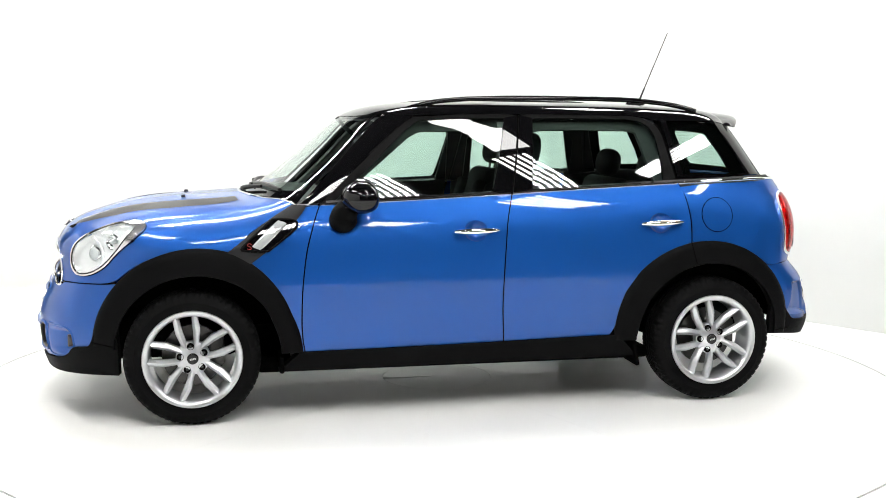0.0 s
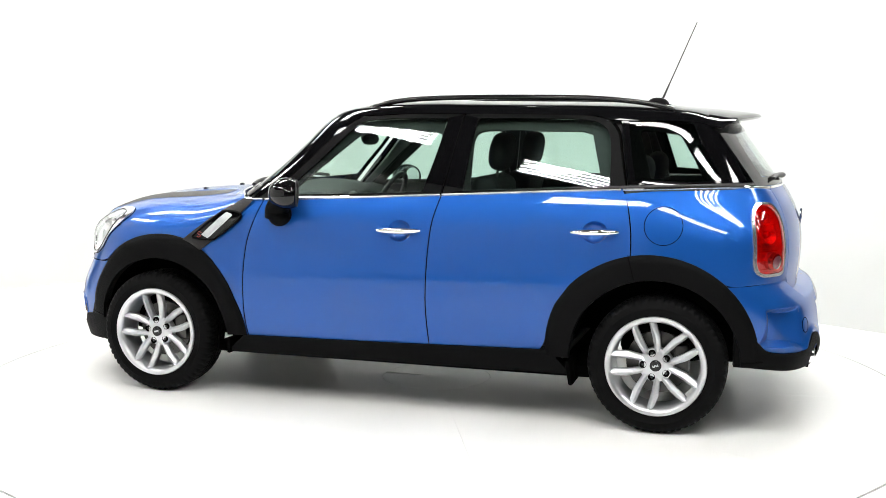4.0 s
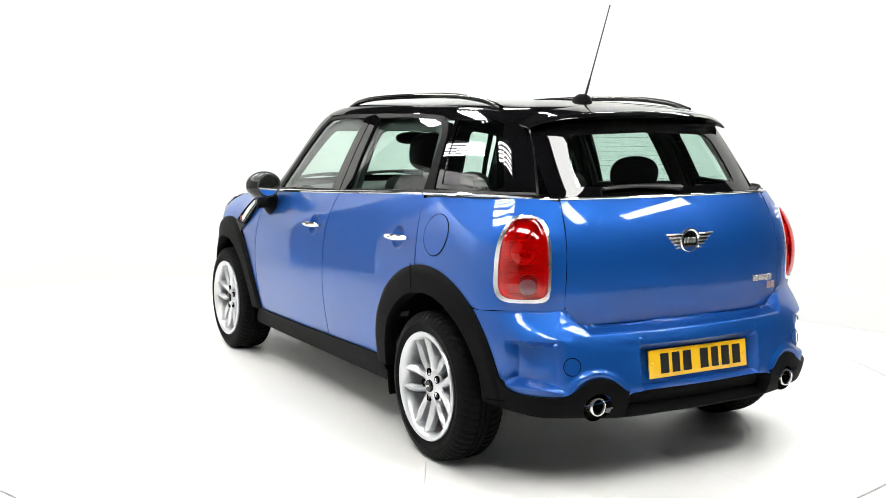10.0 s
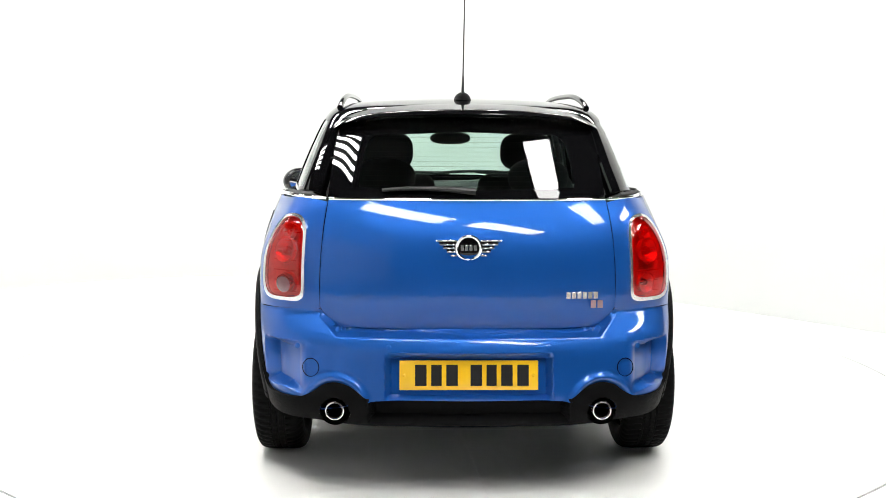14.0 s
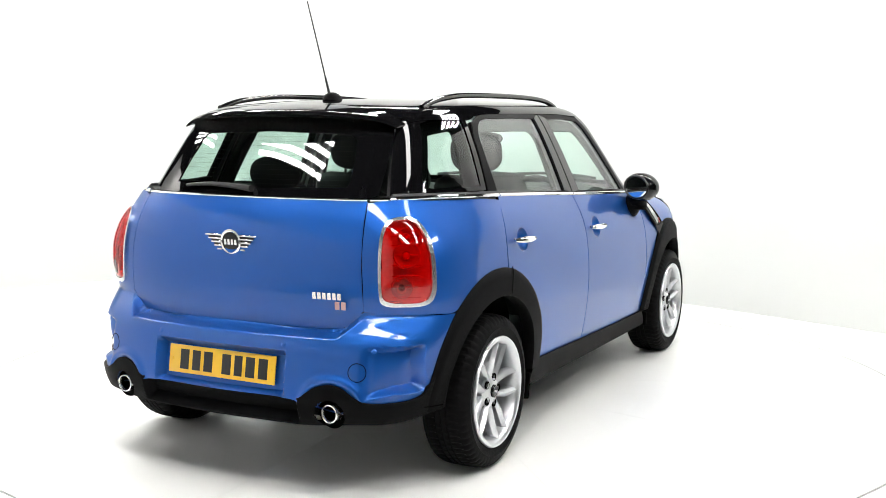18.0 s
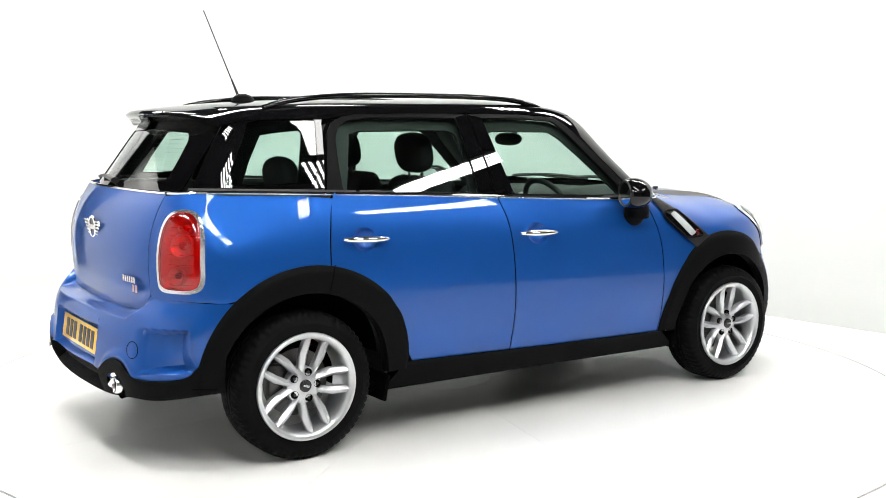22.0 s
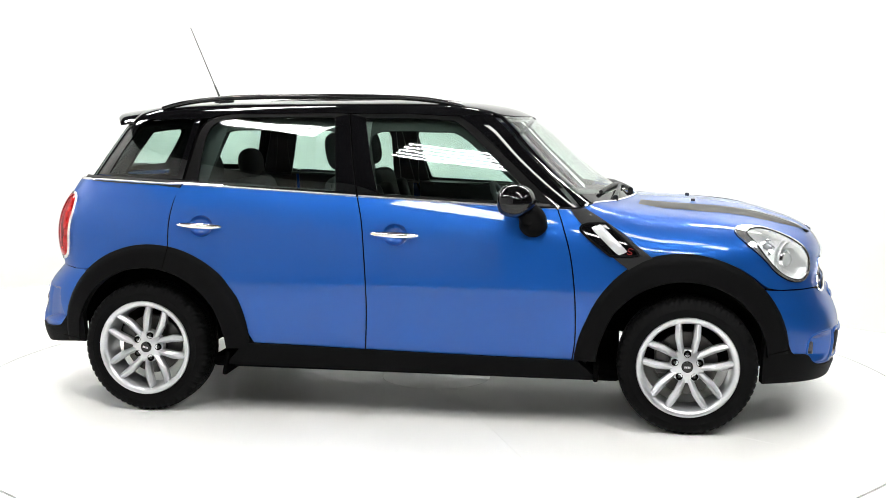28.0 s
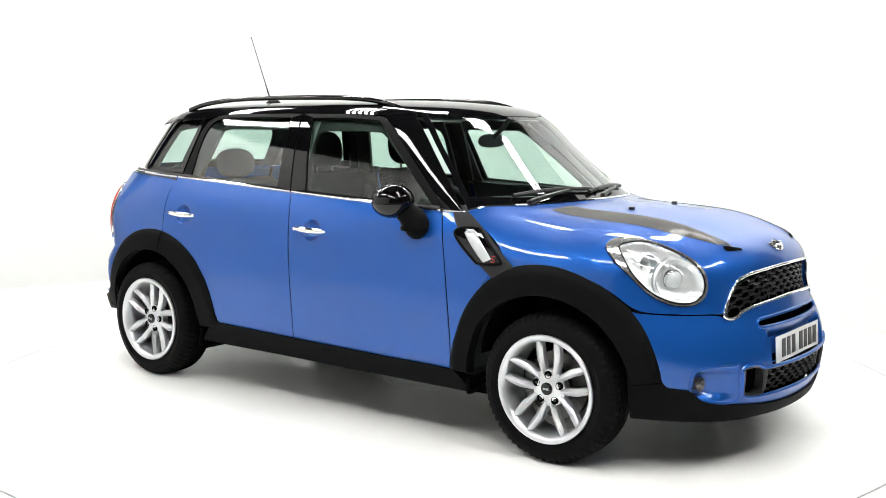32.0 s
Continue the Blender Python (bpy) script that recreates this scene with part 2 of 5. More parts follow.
    top = z - ROOF(x) + 0.022 * (y / 0.6) ** 2 + 0.010 * (y / 0.6) ** 4
    f = smax(side, front, 0.07)
    f = smax(f, rear, 0.12)
    return smax(f, top, 0.075)


def normal(fn, p, h=2e-3):
    g = np.stack([(fn(p + d) - fn(p - d)) / (2 * h) for d in np.eye(3) * h], -1)
    return g / (np.linalg.norm(g, axis=-1, keepdims=True) + 1e-12)


def onto(fn, p, axis=None, steps=25):
    """Move points onto the skin, along one axis or straight across it."""
    p = np.array(p, float)
    h = 2e-3
    for _ in range(steps):
        f = fn(p)
        if axis is None:
            g = np.stack([(fn(p + d) - fn(p - d)) / (2 * h) for d in np.eye(3) * h], -1)
            p = p - g * (f / np.maximum((g ** 2).sum(-1), 0.15))[..., None] * 0.8
        else:
            d = np.zeros(3)
            d[axis] = h
            g = (fn(p + d) - fn(p - d)) / (2 * h)
            g = np.where(np.abs(g) < 0.15, np.sign(g + 1e-9) * 0.15, g)
            p[..., axis] -= np.clip(f / g, -0.06, 0.06) * 0.8
    return p


def curve(pts, n, smooth=True):
    """n points evenly along a soft line through pts."""
    p = np.array(pts, float)
    if smooth and len(p) > 2:
        q = []
        e = np.concatenate([[2 * p[0] - p[1]], p, [2 * p[-1] - p[-2]]])
        for i in range(len(p) - 1):
            a, b, c, d = e[i:i + 4]
            for t in np.linspace(0, 1, 12, endpoint=False):
                q.append(0.5 * (2 * b + (c - a) * t + (2 * a - 5 * b + 4 * c - d) * t * t + (3 * b - a - 3 * c + d) * t ** 3))
        p = np.array(q + [p[-1]])
    s = np.concatenate([[0], np.cumsum(np.linalg.norm(np.diff(p, axis=0), axis=1))])
    t = np.linspace(0, s[-1], n)
    return np.stack([np.interp(t, s, p[:, k]) for k in range(p.shape[1])], 1)


def loop(pts, n, smooth=True):
    p = np.array(pts, float)
    if smooth:
        e = np.concatenate([p[-3:], p, p[:4]])
        c = curve(e, 60 * len(e))
        a = np.argmin(np.linalg.norm(c[: len(c) // 2] - p[0], axis=1))
        b = len(c) // 2 + np.argmin(np.linalg.norm(c[len(c) // 2:] - p[0], axis=1))
        return curve(c[a:b + 1], n + 1, False)[:-1]
    return curve(np.concatenate([p, p[:1]]), n + 1, False)[:-1]


def coons(bottom, top, left, right, nu, nv, smooth=True):
    b, t, l, r = [curve(c, n, smooth) for c, n in ((bottom, nu), (top, nu), (left, nv), (right, nv))]
    u = np.linspace(0, 1, nu)[None, :, None]
    v = np.linspace(0, 1, nv)[:, None, None]
    g = (1 - v) * b[None] + v * t[None] + (1 - u) * l[:, None] + u * r[:, None]
    return g - ((1 - u) * (1 - v) * b[0] + u * (1 - v) * b[-1] + (1 - u) * v * t[0] + u * v * t[-1])


def side_points(pts, y=0.85):
    return [(x, y, z) for x, z in pts]


def sheet(grid, fn=None, rim=0.012, lift=0.0, holes=(), bulge=None):
    """Vertices and faces of a grid of points, its edge turned inwards by rim; holes: tests of a face's middle."""
    nv, nu = grid.shape[:2]
    if fn is None:
        du = np.gradient(grid, axis=1)
        dv = np.gradient(grid, axis=0)
        nn = np.cross(du, dv)
        nn /= np.linalg.norm(nn, axis=-1, keepdims=True) + 1e-12
    else:
        nn = normal(fn, grid)
    g = grid + nn * lift
    if bulge is not None:
        g = g + nn * bulge(grid)[..., None]
    v = [tuple(q) for q in g.reshape(-1, 3)]
    f = []
    for i in range(nv - 1):
        for j in range(nu - 1):
            q = (i * nu + j, i * nu + j + 1, (i + 1) * nu + j + 1, (i + 1) * nu + j)
            if holes:
                c = g[i:i + 2, j:j + 2].reshape(-1, 3).mean(0)
                if any(h(c) for h in holes):
                    continue
            f.append(q)
    # outward winding
    c = g[nv // 2, nu // 2]
    a, b = g[nv // 2, min(nu // 2 + 1, nu - 1)] - c, g[min(nv // 2 + 1, nv - 1), nu // 2] - c
    flip = np.dot(np.cross(a, b), nn[nv // 2, nu // 2]) < 0
    if rim:
        ring = [(0, j) for j in range(nu)] + [(i, nu - 1) for i in range(1, nv)] + [(nv - 1, j) for j in range(nu - 2, -1, -1)] + [(i, 0) for i in range(nv - 2, 0, -1)]
        o = len(v)
        v += [tuple(g[i, j] - nn[i, j] * rim) for i, j in ring]
        m = len(ring)
        for k in range(m):
            a, b = ring[k], ring[(k + 1) % m]
            f.append((a[0] * nu + a[1], o + k, o + (k + 1) % m, b[0] * nu + b[1]))
    if flip:
        f = [q[::-1] for q in f]
    return v, f


def ring_sheet(outer, inner, fn, axis, n=160, rim=0.012, lift=0.0, rows=3, smooth=(True, True)):
    """A frame between two closed outlines laid on the skin."""
    a, b = loop(outer, n, smooth[0]), loop(inner, n, smooth[1])
    k = np.argmin(np.linalg.norm(b - a[0], axis=1))
    b = np.roll(b, -k, 0)
    if np.linalg.norm(b[n // 4] - a[n // 4]) > np.linalg.norm(b[-n // 4] - a[n // 4]):
        b = np.roll(b[::-1], 1, 0)
    g = np.array([a + (b - a) * t for t in np.linspace(0, 1, rows)])
    g = onto(fn, g, axis)
    nn = normal(fn, g)
    g = g + nn * lift
    g = np.concatenate([(g[0] - nn[0] * rim)[None], g, (g[-1] - nn[-1] * rim)[None]])
    m = len(g)
    v = [tuple(q) for q in g.reshape(-1, 3)]
    f = [(i * n + j, i * n + (j + 1) % n, (i + 1) * n + (j + 1) % n, (i + 1) * n + j) for i in range(m - 1) for j in range(n)]
    c = g[1, 0]
    if np.dot(np.cross(g[1, 1] - c, g[2, 0] - c), nn[0, 0]) < 0:
        f = [q[::-1] for q in f]
    return v, f


def pane(outline, fn, axis, n=120, lift=-0.004, rows=9, smooth=True, dome=0.0):
    """A closed outline filled with rings towards its middle, laid on the skin."""
    a = loop(outline, n, smooth)
    c = a.mean(0)
    ts = np.linspace(0, 1, rows)[:-1]
    g = onto(fn, np.array([a + (c - a) * t for t in ts]), axis)
    cc = onto(fn, c[None], axis)[0]
    nn = normal(fn, g)
    h = lift + dome * np.sqrt(np.clip(1 - (1 - ts) ** 2, 0, 1))
    g = g + nn * h[:, None, None]
    cc = cc + normal(fn, cc[None])[0] * (lift + dome)
    v = [tuple(q) for q in g.reshape(-1, 3)] + [tuple(cc)]
    m = len(ts)
    f = [(i * n + j, i * n + (j + 1) % n, (i + 1) * n + (j + 1) % n, (i + 1) * n + j) for i in range(m - 1) for j in range(n)]
    f += [((m - 1) * n + j, (m - 1) * n + (j + 1) % n, m * n) for j in range(n)]
    if np.dot(np.cross(g[0, 1] - g[0, 0], g[1, 0] - g[0, 0]), nn[0, 0]) < 0:
        f = [q[::-1] for q in f]
    return v, f


def edge_bar(outline, fn, axis, r, n=160, lift=0.0, smooth=True, closed=True, sides=8):
    """A thin moulding along an outline on the skin."""
    a = loop(outline, n, smooth) if closed else curve(outline, n, smooth)
    g = onto(fn, a, axis)
    return tube(g + normal(fn, g) * lift, r, sides, closed)



# ================= the studio =================
def annulus(name, r0, r1, n, material, z=0.0, depth=0.0, near=0.0, far=0.0):
    a = np.linspace(0, 2 * np.pi, n, endpoint=False)
    v, f = [], []
    rings = [(r0, z - depth), (r0, z), (r1, z)] if depth else [(r0, z), (r1, z)]
    for k, (r, h) in enumerate(rings):
        dy = far if k == len(rings) - 1 else near
        v += [(r * math.cos(t), r * math.sin(t) + dy, h) for t in a]
    for i in range(len(rings) - 1):
        f += [(i * n + j, (i + 1) * n + j, (i + 1) * n + (j + 1) % n, i * n + (j + 1) % n) for j in range(n)]
    return mesh_object(name, v, f, material, sharp=30)


floor = tagged(annulus("floor", 2.546, 5.2, 180, FLOOR, 0, 0.12, 0, 0.7), "glossy white painted studio floor round the turntable", "floor", kind="structure")
hall_floor = tagged(annulus("floor_hall", 5.2, 16, 180, CONCRETE, -0.004, 0, 0.7, 0), "dark concrete hall floor", "floor", kind="structure")
pit = tagged(mesh_object("trim", [(-3, -3, -0.12), (3, -3, -0.12), (3, 3, -0.12), (-3, 3, -0.12)], [(0, 1, 2, 3)], DARK), "dark pit under the turntable", "pit", kind="structure")

tagged(annulus("trim_ring", 2.5325, 2.5455, 180, SEAL, -0.003, 0.02), "grey rubber seal round the turntable", "seal", kind="structure")
turntable = thing("turntable", "round white turntable flush with the studio floor", "turntable")


def plate_ring(r0, r1, a0, a1, n, depth=0.03):
    t = np.linspace(a0, a1, n)
    v = [(r * math.cos(a), r * math.sin(a), z) for z in (0, -depth) for r in (r0, r1) for a in t]
    f = [(i, n + i, n + i + 1, i + 1) for i in range(n - 1)]
    f += [(n + i, 3 * n + i, 3 * n + i + 1, n + i + 1) for i in range(n - 1)] + [(2 * n + i, i, i + 1, 2 * n + i + 1) for i in range(n - 1)]
    f += [(0, 2 * n, 3 * n, n), (n - 1, 2 * n - 1, 4 * n - 1, 3 * n - 1)]
    return v, f


mesh_object("deck_frame", *plate_ring(0.0005, 2.525, 0, 2 * math.pi, 120, 0.05), DARK, turntable, "dark frame under the deck plates").location.z = -0.032
mesh_object("deck_centre", *plate_ring(0.0005, 0.30, 0, 2 * math.pi, 64), FLOOR, turntable, "round white centre plate")
for k in range(10):
    a = math.radians(36 * k + 5)
    mesh_object("deck_plate", *plate_ring(0.303, 2.532, a + 0.00025, a + math.radians(36) - 0.00025, 40), FLOOR, turntable, "white painted deck plate")

WALL_LINE = [(3.95, 0.25), (3.04, 1.25), (1.97, 2.41), (0.9, 3.3), (-0.6, 3.9), (-2.4, 3.8), (-3.5, 3.2), (-4.15, 2.5)]


def studio_walls():
    c = curve([(x, y, 0) for x, y in WALL_LINE], 110)
    top = 3.3
    t = np.gradient(c, axis=0)
    nrm = np.stack([t[:, 1], -t[:, 0], 0 * t[:, 0]], 1)
    nrm /= np.linalg.norm(nrm, axis=1)[:, None] + 1e-9
    V, F = [], []
    for off in (0, 0.12):
        for z in (0, top):
            V += [(x + n[0] * off, y + n[1] * off, z) for (x, y, _), n in zip(c, nrm)]
    m = len(c)
    for a, b in ((0, 1), (2, 3), (1, 3)):
        F += [(a * m + i, a * m + i + 1, b * m + i + 1, b * m + i) for i in range(m - 1)]
    F += [(0, m, 3 * m, 2 * m), (m - 1, 2 * m - 1, 4 * m - 1, 3 * m - 1)]
    foot = [(x - n[0] * 0.002, y - n[1] * 0.002, 0.004) for (x, y, _), n in zip(c, nrm) if x > 1.0]
    tagged(mesh_object("baseboard", *tube(foot, 0.004, 6), SKIRT), "pale grey joint strip at the foot of the wall", "skirting", kind="structure")
    tagged(mesh_object("wall_studio", V, F, WALL, sharp=50), "smooth white curved studio wall", "wall", kind="structure")


studio_walls()
tagged(part("ceiling", box_bm(15, 15.5, 0.1, (0.5, -2.8, 5.05)), CEILING), "dark hall ceiling above the lamps", "ceiling", kind="structure")
for nm, sx, sy, x, y in (("wall_north", 15, 0.1, 0.5, 5.0), ("wall_south", 15, 0.1, 0.5, -10.6), ("wall_east", 0.1, 15.5, 8.0, -2.8), ("wall_west", 0.1, 15.5, -7.0, -2.8)):
    tagged(part(nm, box_bm(sx, sy, 5.0, (x, y, 2.5)), CEILING), "dark hall wall behind the studio wall", "wall", kind="structure")


def side_partition():
    """The pale wall at the camera's left side."""
    c = curve([(-4.75, 2.0, 0), (-4.4, 0.3, 0), (-3.95, -1.6, 0), (-3.45, -3.2, 0), (-2.95, -4.6, 0), (-2.3, -5.9, 0), (-1.3, -7.2, 0)], 50)
    t = np.gradient(c, axis=0)
    nrm = np.stack([t[:, 1], -t[:, 0], 0 * t[:, 0]], 1)
    nrm /= np.linalg.norm(nrm, axis=1)[:, None]
    m = len(c)
    top = 3.25 + np.clip(0.42 * (-1.9 - c[:, 1]), 0, 1.5)
    V = [tuple(p + n * off + np.array([0, 0, z * h])) for off in (0, 0.12) for z in (0, 1) for p, n, h in zip(c, nrm, top)]
    F = [(a * m + i, a * m + i + 1, b * m + i + 1, b * m + i) for a, b in ((0, 1), (2, 3), (1, 3)) for i in range(m - 1)]
    F += [(0, m, 3 * m, 2 * m), (m - 1, 2 * m - 1, 4 * m - 1, 3 * m - 1)]
    tagged(mesh_object("wall_partition", V, F, GREY_WALL, sharp=50), "grey painted partition wall beside the camera", "wall", kind="structure")


side_partition()


LAMP_HEIGHT = 3.45


def lamp_fixture(n=5, length=1.42, gap=0.086):
    f = thing("ceiling_lamp", "hanging lamp bank of five parallel white tubes", "lamp", "lamps over the turntable")
    part("housing", box_bm(length + 0.08, n * gap + 0.05, 0.05, (0, 0, 0.055), 0.01), HOUSING, f, "dark metal lamp housing")
    for sx in (1, -1):
        mesh_object("suspension_cord", *tube([(sx * length * 0.4, 0, 0.08), (sx * length * 0.4, 0, 1.55)], 0.005, 6), HOUSING, f)
        part("end_cap", box_bm(0.03, n * gap + 0.03, 0.045, (sx * (length / 2 + 0.018), 0, 0.01), 0.006), HOUSING, f)
    first = None
    for i in range(n):
        y = (i - (n - 1) / 2) * gap
        if first is None:
            first = part("tube", box_bm(length, 0.040, 0.03, (0, 0, 0), 0.012, 1), TUBE, f, "glowing white lamp tube")
            o = first
        else:
            o = first.copy()
            scene.collection.objects.link(o)
        o.location = (0, y, 0)
    return f


def soft_lamp(length=1.5, width=0.38):
    f = thing("ceiling_lamp", "hanging lamp with one flat white diffuser", "lamp", "lamps over the turntable")
    part("housing", box_bm(length + 0.06, width + 0.06, 0.07, (0, 0, 0.06), 0.012), HOUSING, f, "dark metal lamp housing")
    part("diffuser", box_bm(length, width, 0.03, (0, 0, 0.012), 0.008, 1), DIFFUSER, f, "glowing white diffuser")
    for sx in (1, -1):
        mesh_object("suspension_cord", *tube([(sx * length * 0.4, 0, 0.08), (sx * length * 0.4, 0, 1.55)], 0.005, 6), HOUSING, f)
    return f


def hang(base, places):
    base.matrix_basis = pose(*places[0][:2], LAMP_HEIGHT, 0, 0, places[0][2])
    for x, y, r in places[1:]:
        copy_thing(base, pose(x, y, LAMP_HEIGHT, 0, 0, r))


# the last three banks in this list are added, to light the back wall
hang(lamp_fixture(), [(-2.05, -1.70, -44), (-0.5, -3.42, -41), (-3.85, 0.5, -60), (2.15, -3.25, -40), (0.9, -4.5, -38), (3.65, -2.05, 78), (2.55, 0.8, -5), (-1.5, 0.6, 50), (-0.1, 1.7, 5), (-2.6, 1.7, 35)])
hang(lamp_fixture(5, 0.8), [(1.34, 0.98, -58)])
hang(soft_lamp(), [(1.05, -2.05, -45)])


# ================= the car =================
car = thing("car", "metallic blue five-door crossover car with black roof, parked on the turntable", "car")


def shifted(pts, d):
    return [(x + d, z) for x, z in pts]


GAP_A = [(0.771, 0.30), (0.786, 0.40), (0.789, 0.50), (0.783, 0.644), (0.762, 0.809), (0.724, 0.946), (0.697, 1.020)]
GAP_B = [(-0.205, 0.31), (-0.192, 0.507), (-0.194, 0.646), (-0.204, 0.811), (-0.219, 0.948), (-0.248, 1.062)]
GAP_C = [(-1.172, 0.79), (-1.171, 0.88), (-1.166, 0.951), (-1.146, 1.06), (-1.120, 1.1165)]
g2 = 0.0032


def dent(cx, cz, r, depth):
    """A shallow hollow in a door behind its handle."""
    return lambda p: -depth * np.clip(1 - ((p[..., 0] - cx) / r) ** 2 - ((p[..., 2] - cz) / (r * 0.88)) ** 2, 0, 1) ** 0.6


grid = onto(body, coons(side_points([(0.771 - g2, 0.30), (0.3, 0.30), (-0.205 + g2, 0.31)]), side_points([(0.697 - g2, 1.020), (0.41, 1.030), (-0.248 + g2, 1.062)]),
                        side_points(shifted(GAP_A, -g2)), side_points(shifted(GAP_B, g2)), 200, 160), 1)
doors_front = both("front_door", *sheet(grid, body, bulge=dent(-0.055, 0.893, 0.056, 0.036)), PAINT, car, "blue painted front door")
grid = onto(body, coons(side_points([(-0.205 - g2, 0.31), (-0.5, 0.32), (-0.72, 0.33), (-0.80, 0.45), (-0.86, 0.58), (-0.95, 0.69), (-1.05, 0.755), (-1.172 + g2, 0.79)]),
                        side_points([(-0.248 - g2, 1.062), (-0.7, 1.088), (-1.120 + g2, 1.1165)]),
                        side_points(shifted(GAP_B, -g2)), side_points(shifted(GAP_C, g2)), 200, 160), 1)
doors_rear = both("rear_door", *sheet(grid, body, bulge=dent(-1.005, 0.918, 0.056, 0.036)), PAINT, car, "blue painted rear door")

def inside(poly, p):
    x, y = p
    r = False
    for i in range(len(poly)):
        (x0, y0), (x1, y1) = poly[i], poly[i - 1]
        if (y0 > y) != (y1 > y) and x < (x1 - x0) * (y - y0) / (y1 - y0) + x0:
            r = not r
    return r


# rear quarter, open behind the tail lamp
TL_OUT = [(-1.728, 0.672, 1.059), (-1.779, 0.628, 1.043), (-1.816, 0.618, 0.970), (-1.832, 0.625, 0.786), (-1.822, 0.641, 0.739), (-1.791, 0.700, 0.732), (-1.732, 0.764, 0.737), (-1.703, 0.786, 0.771), (-1.699, 0.788, 0.853), (-1.689, 0.759, 0.979), (-1.695, 0.717, 1.041)]
TL_IN = [(-1.735, 0.678, 1.046), (-1.776, 0.640, 1.032), (-1.812, 0.632, 0.966), (-1.826, 0.637, 0.791), (-1.816, 0.655, 0.756), (-1.792, 0.701, 0.749), (-1.741, 0.757, 0.754), (-1.720, 0.774, 0.784), (-1.717, 0.776, 0.854), (-1.706, 0.748, 0.975), (-1.711, 0.711, 1.030)]
TL_IN = [tuple(0.2 * p + 0.8 * q for p, q in zip(m_, n_)) for m_, n_ in zip(TL_OUT, TL_IN)]
TL_UZ = [(0.6 * (p[0] + p[1]) + 0.4 * (q[0] + q[1]), 0.6 * p[2] + 0.4 * q[2]) for p, q in zip(TL_OUT, TL_IN)]
grid = onto(body, coons([(-1.172 - g2, 0.85, 0.79), (-1.3, 0.85, 0.80), (-1.45, 0.85, 0.775), (-1.6, 0.83, 0.697), (-1.70, 0.80, 0.697), (-1.80, 0.68, 0.703), (-1.868, 0.574, 0.708)],
                        [(-1.120 - g2, 0.77, 1.1165), (-1.25, 0.76, 1.122), (-1.4, 0.75, 1.1265), (-1.6, 0.70, 1.128), (-1.71, 0.62, 1.124), (-1.78, 0.545, 1.118)],
                        [(x - g2, 0.84, z) for x, z in GAP_C],
                        [(-1.868, 0.574, 0.708), (-1.87, 0.574, 0.80), (-1.86, 0.566, 0.947), (-1.78, 0.545, 1.118)], 170, 120))
quarters = both("rear_quarter_panel", *sheet(grid, body, holes=[lambda c: c[0] < -1.65 and inside(TL_UZ, (c[0] + c[1], c[2]))]), PAINT, car, "blue painted rear quarter panel")

# tailgate
def sym(pts):
    return list(pts) + [(x, -y, z) for x, y, z in pts[::-1] if y > 1e-6]


grid = onto(shell, coons(sym([(-1.9, 0.534, 0.677), (-1.91, 0.500, 0.6505), (-1.91, 0.42, 0.640), (-1.91, 0, 0.639)]), sym([(-1.76, 0.538, 1.118), (-1.80, 0.35, 1.120), (-1.82, 0, 1.120)]),
                        [(-1.9, 0.534, 0.677), (-1.89, 0.558, 0.703), (-1.88, 0.567, 0.74), (-1.86, 0.558, 0.947), (-1.80, 0.538, 1.118)],
                        [(-1.9, -0.534, 0.677), (-1.89, -0.558, 0.703), (-1.88, -0.567, 0.74), (-1.86, -0.558, 0.947), (-1.80, -0.538, 1.118)], 90, 50), 0)
tailgate = mesh_object("tailgate", *sheet(grid, shell), PAINT, car, "blue painted tailgate")

# rear bumper
rb_top = sym([(-1.60, 0.85, 0.690), (-1.70, 0.80, 0.694), (-1.79, 0.70, 0.700), (-1.855, 0.594, 0.7065), (-1.872, 0.568, 0.697), (-1.885, 0.540, 0.673), (-1.893, 0.504, 0.645), (-1.90, 0.45, 0.6365), (-1.905, 0.38, 0.635), (-1.91, 0, 0.635)])
rb_bot = sym([(-1.68, 0.83, 0.36), (-1.75, 0.79, 0.35), (-1.85, 0.70, 0.345), (-1.95, 0.52, 0.35), (-1.99, 0.40, 0.375), (-2.0, 0.3, 0.388), (-2.02, 0, 0.388)])
grid = coons(rb_bot, rb_top, [rb_bot[0], (-1.64, 0.85, 0.52), rb_top[0]], [rb_bot[-1], (-1.64, -0.85, 0.52), rb_top[-1]], 400, 80)
grid = onto(body, grid)


def rear_bed(p):
    y, z = np.abs(p[..., 1]), p[..., 2]
    bed = 0.042 * np.clip((0.315 - y) / 0.02, 0, 1) * np.clip((z - 0.385) / 0.02, 0, 1) * np.clip((0.565 - z) / 0.02, 0, 1)
    u = np.clip((y - 0.60) / 0.05, 0, 1) * np.clip((0.790 - y) / 0.016, 0, 1)
    duct = 0.052 * u * np.clip((z - 0.415 + 0.25 * np.clip(0.70 - y, 0, 1)) / 0.02, 0, 1) * np.clip((0.592 - z) / 0.014, 0, 1) * ease((y - 0.575) / 0.16)
    ridge = 0.012 * np.exp(-((np.hypot(y - 0.503, z - 0.345) - 0.122) / 0.016) ** 2) * (z > 0.34)
    return ridge - bed - duct


def pipe_hole(c):
    return math.hypot(abs(c[1]) - 0.503, c[2] - 0.338) < 0.056


rear_bumper = mesh_object("rear_bumper", *sheet(grid, body, bulge=rear_bed, holes=[pipe_hole]), PAINT, car, "blue painted rear bumper")

lo = curve(rb_top[2:-2], 140)
ledge = onto(shell, np.array([lo + np.array([0.004, 0, t]) for t in np.linspace(-0.012, 0.05, 7)]))
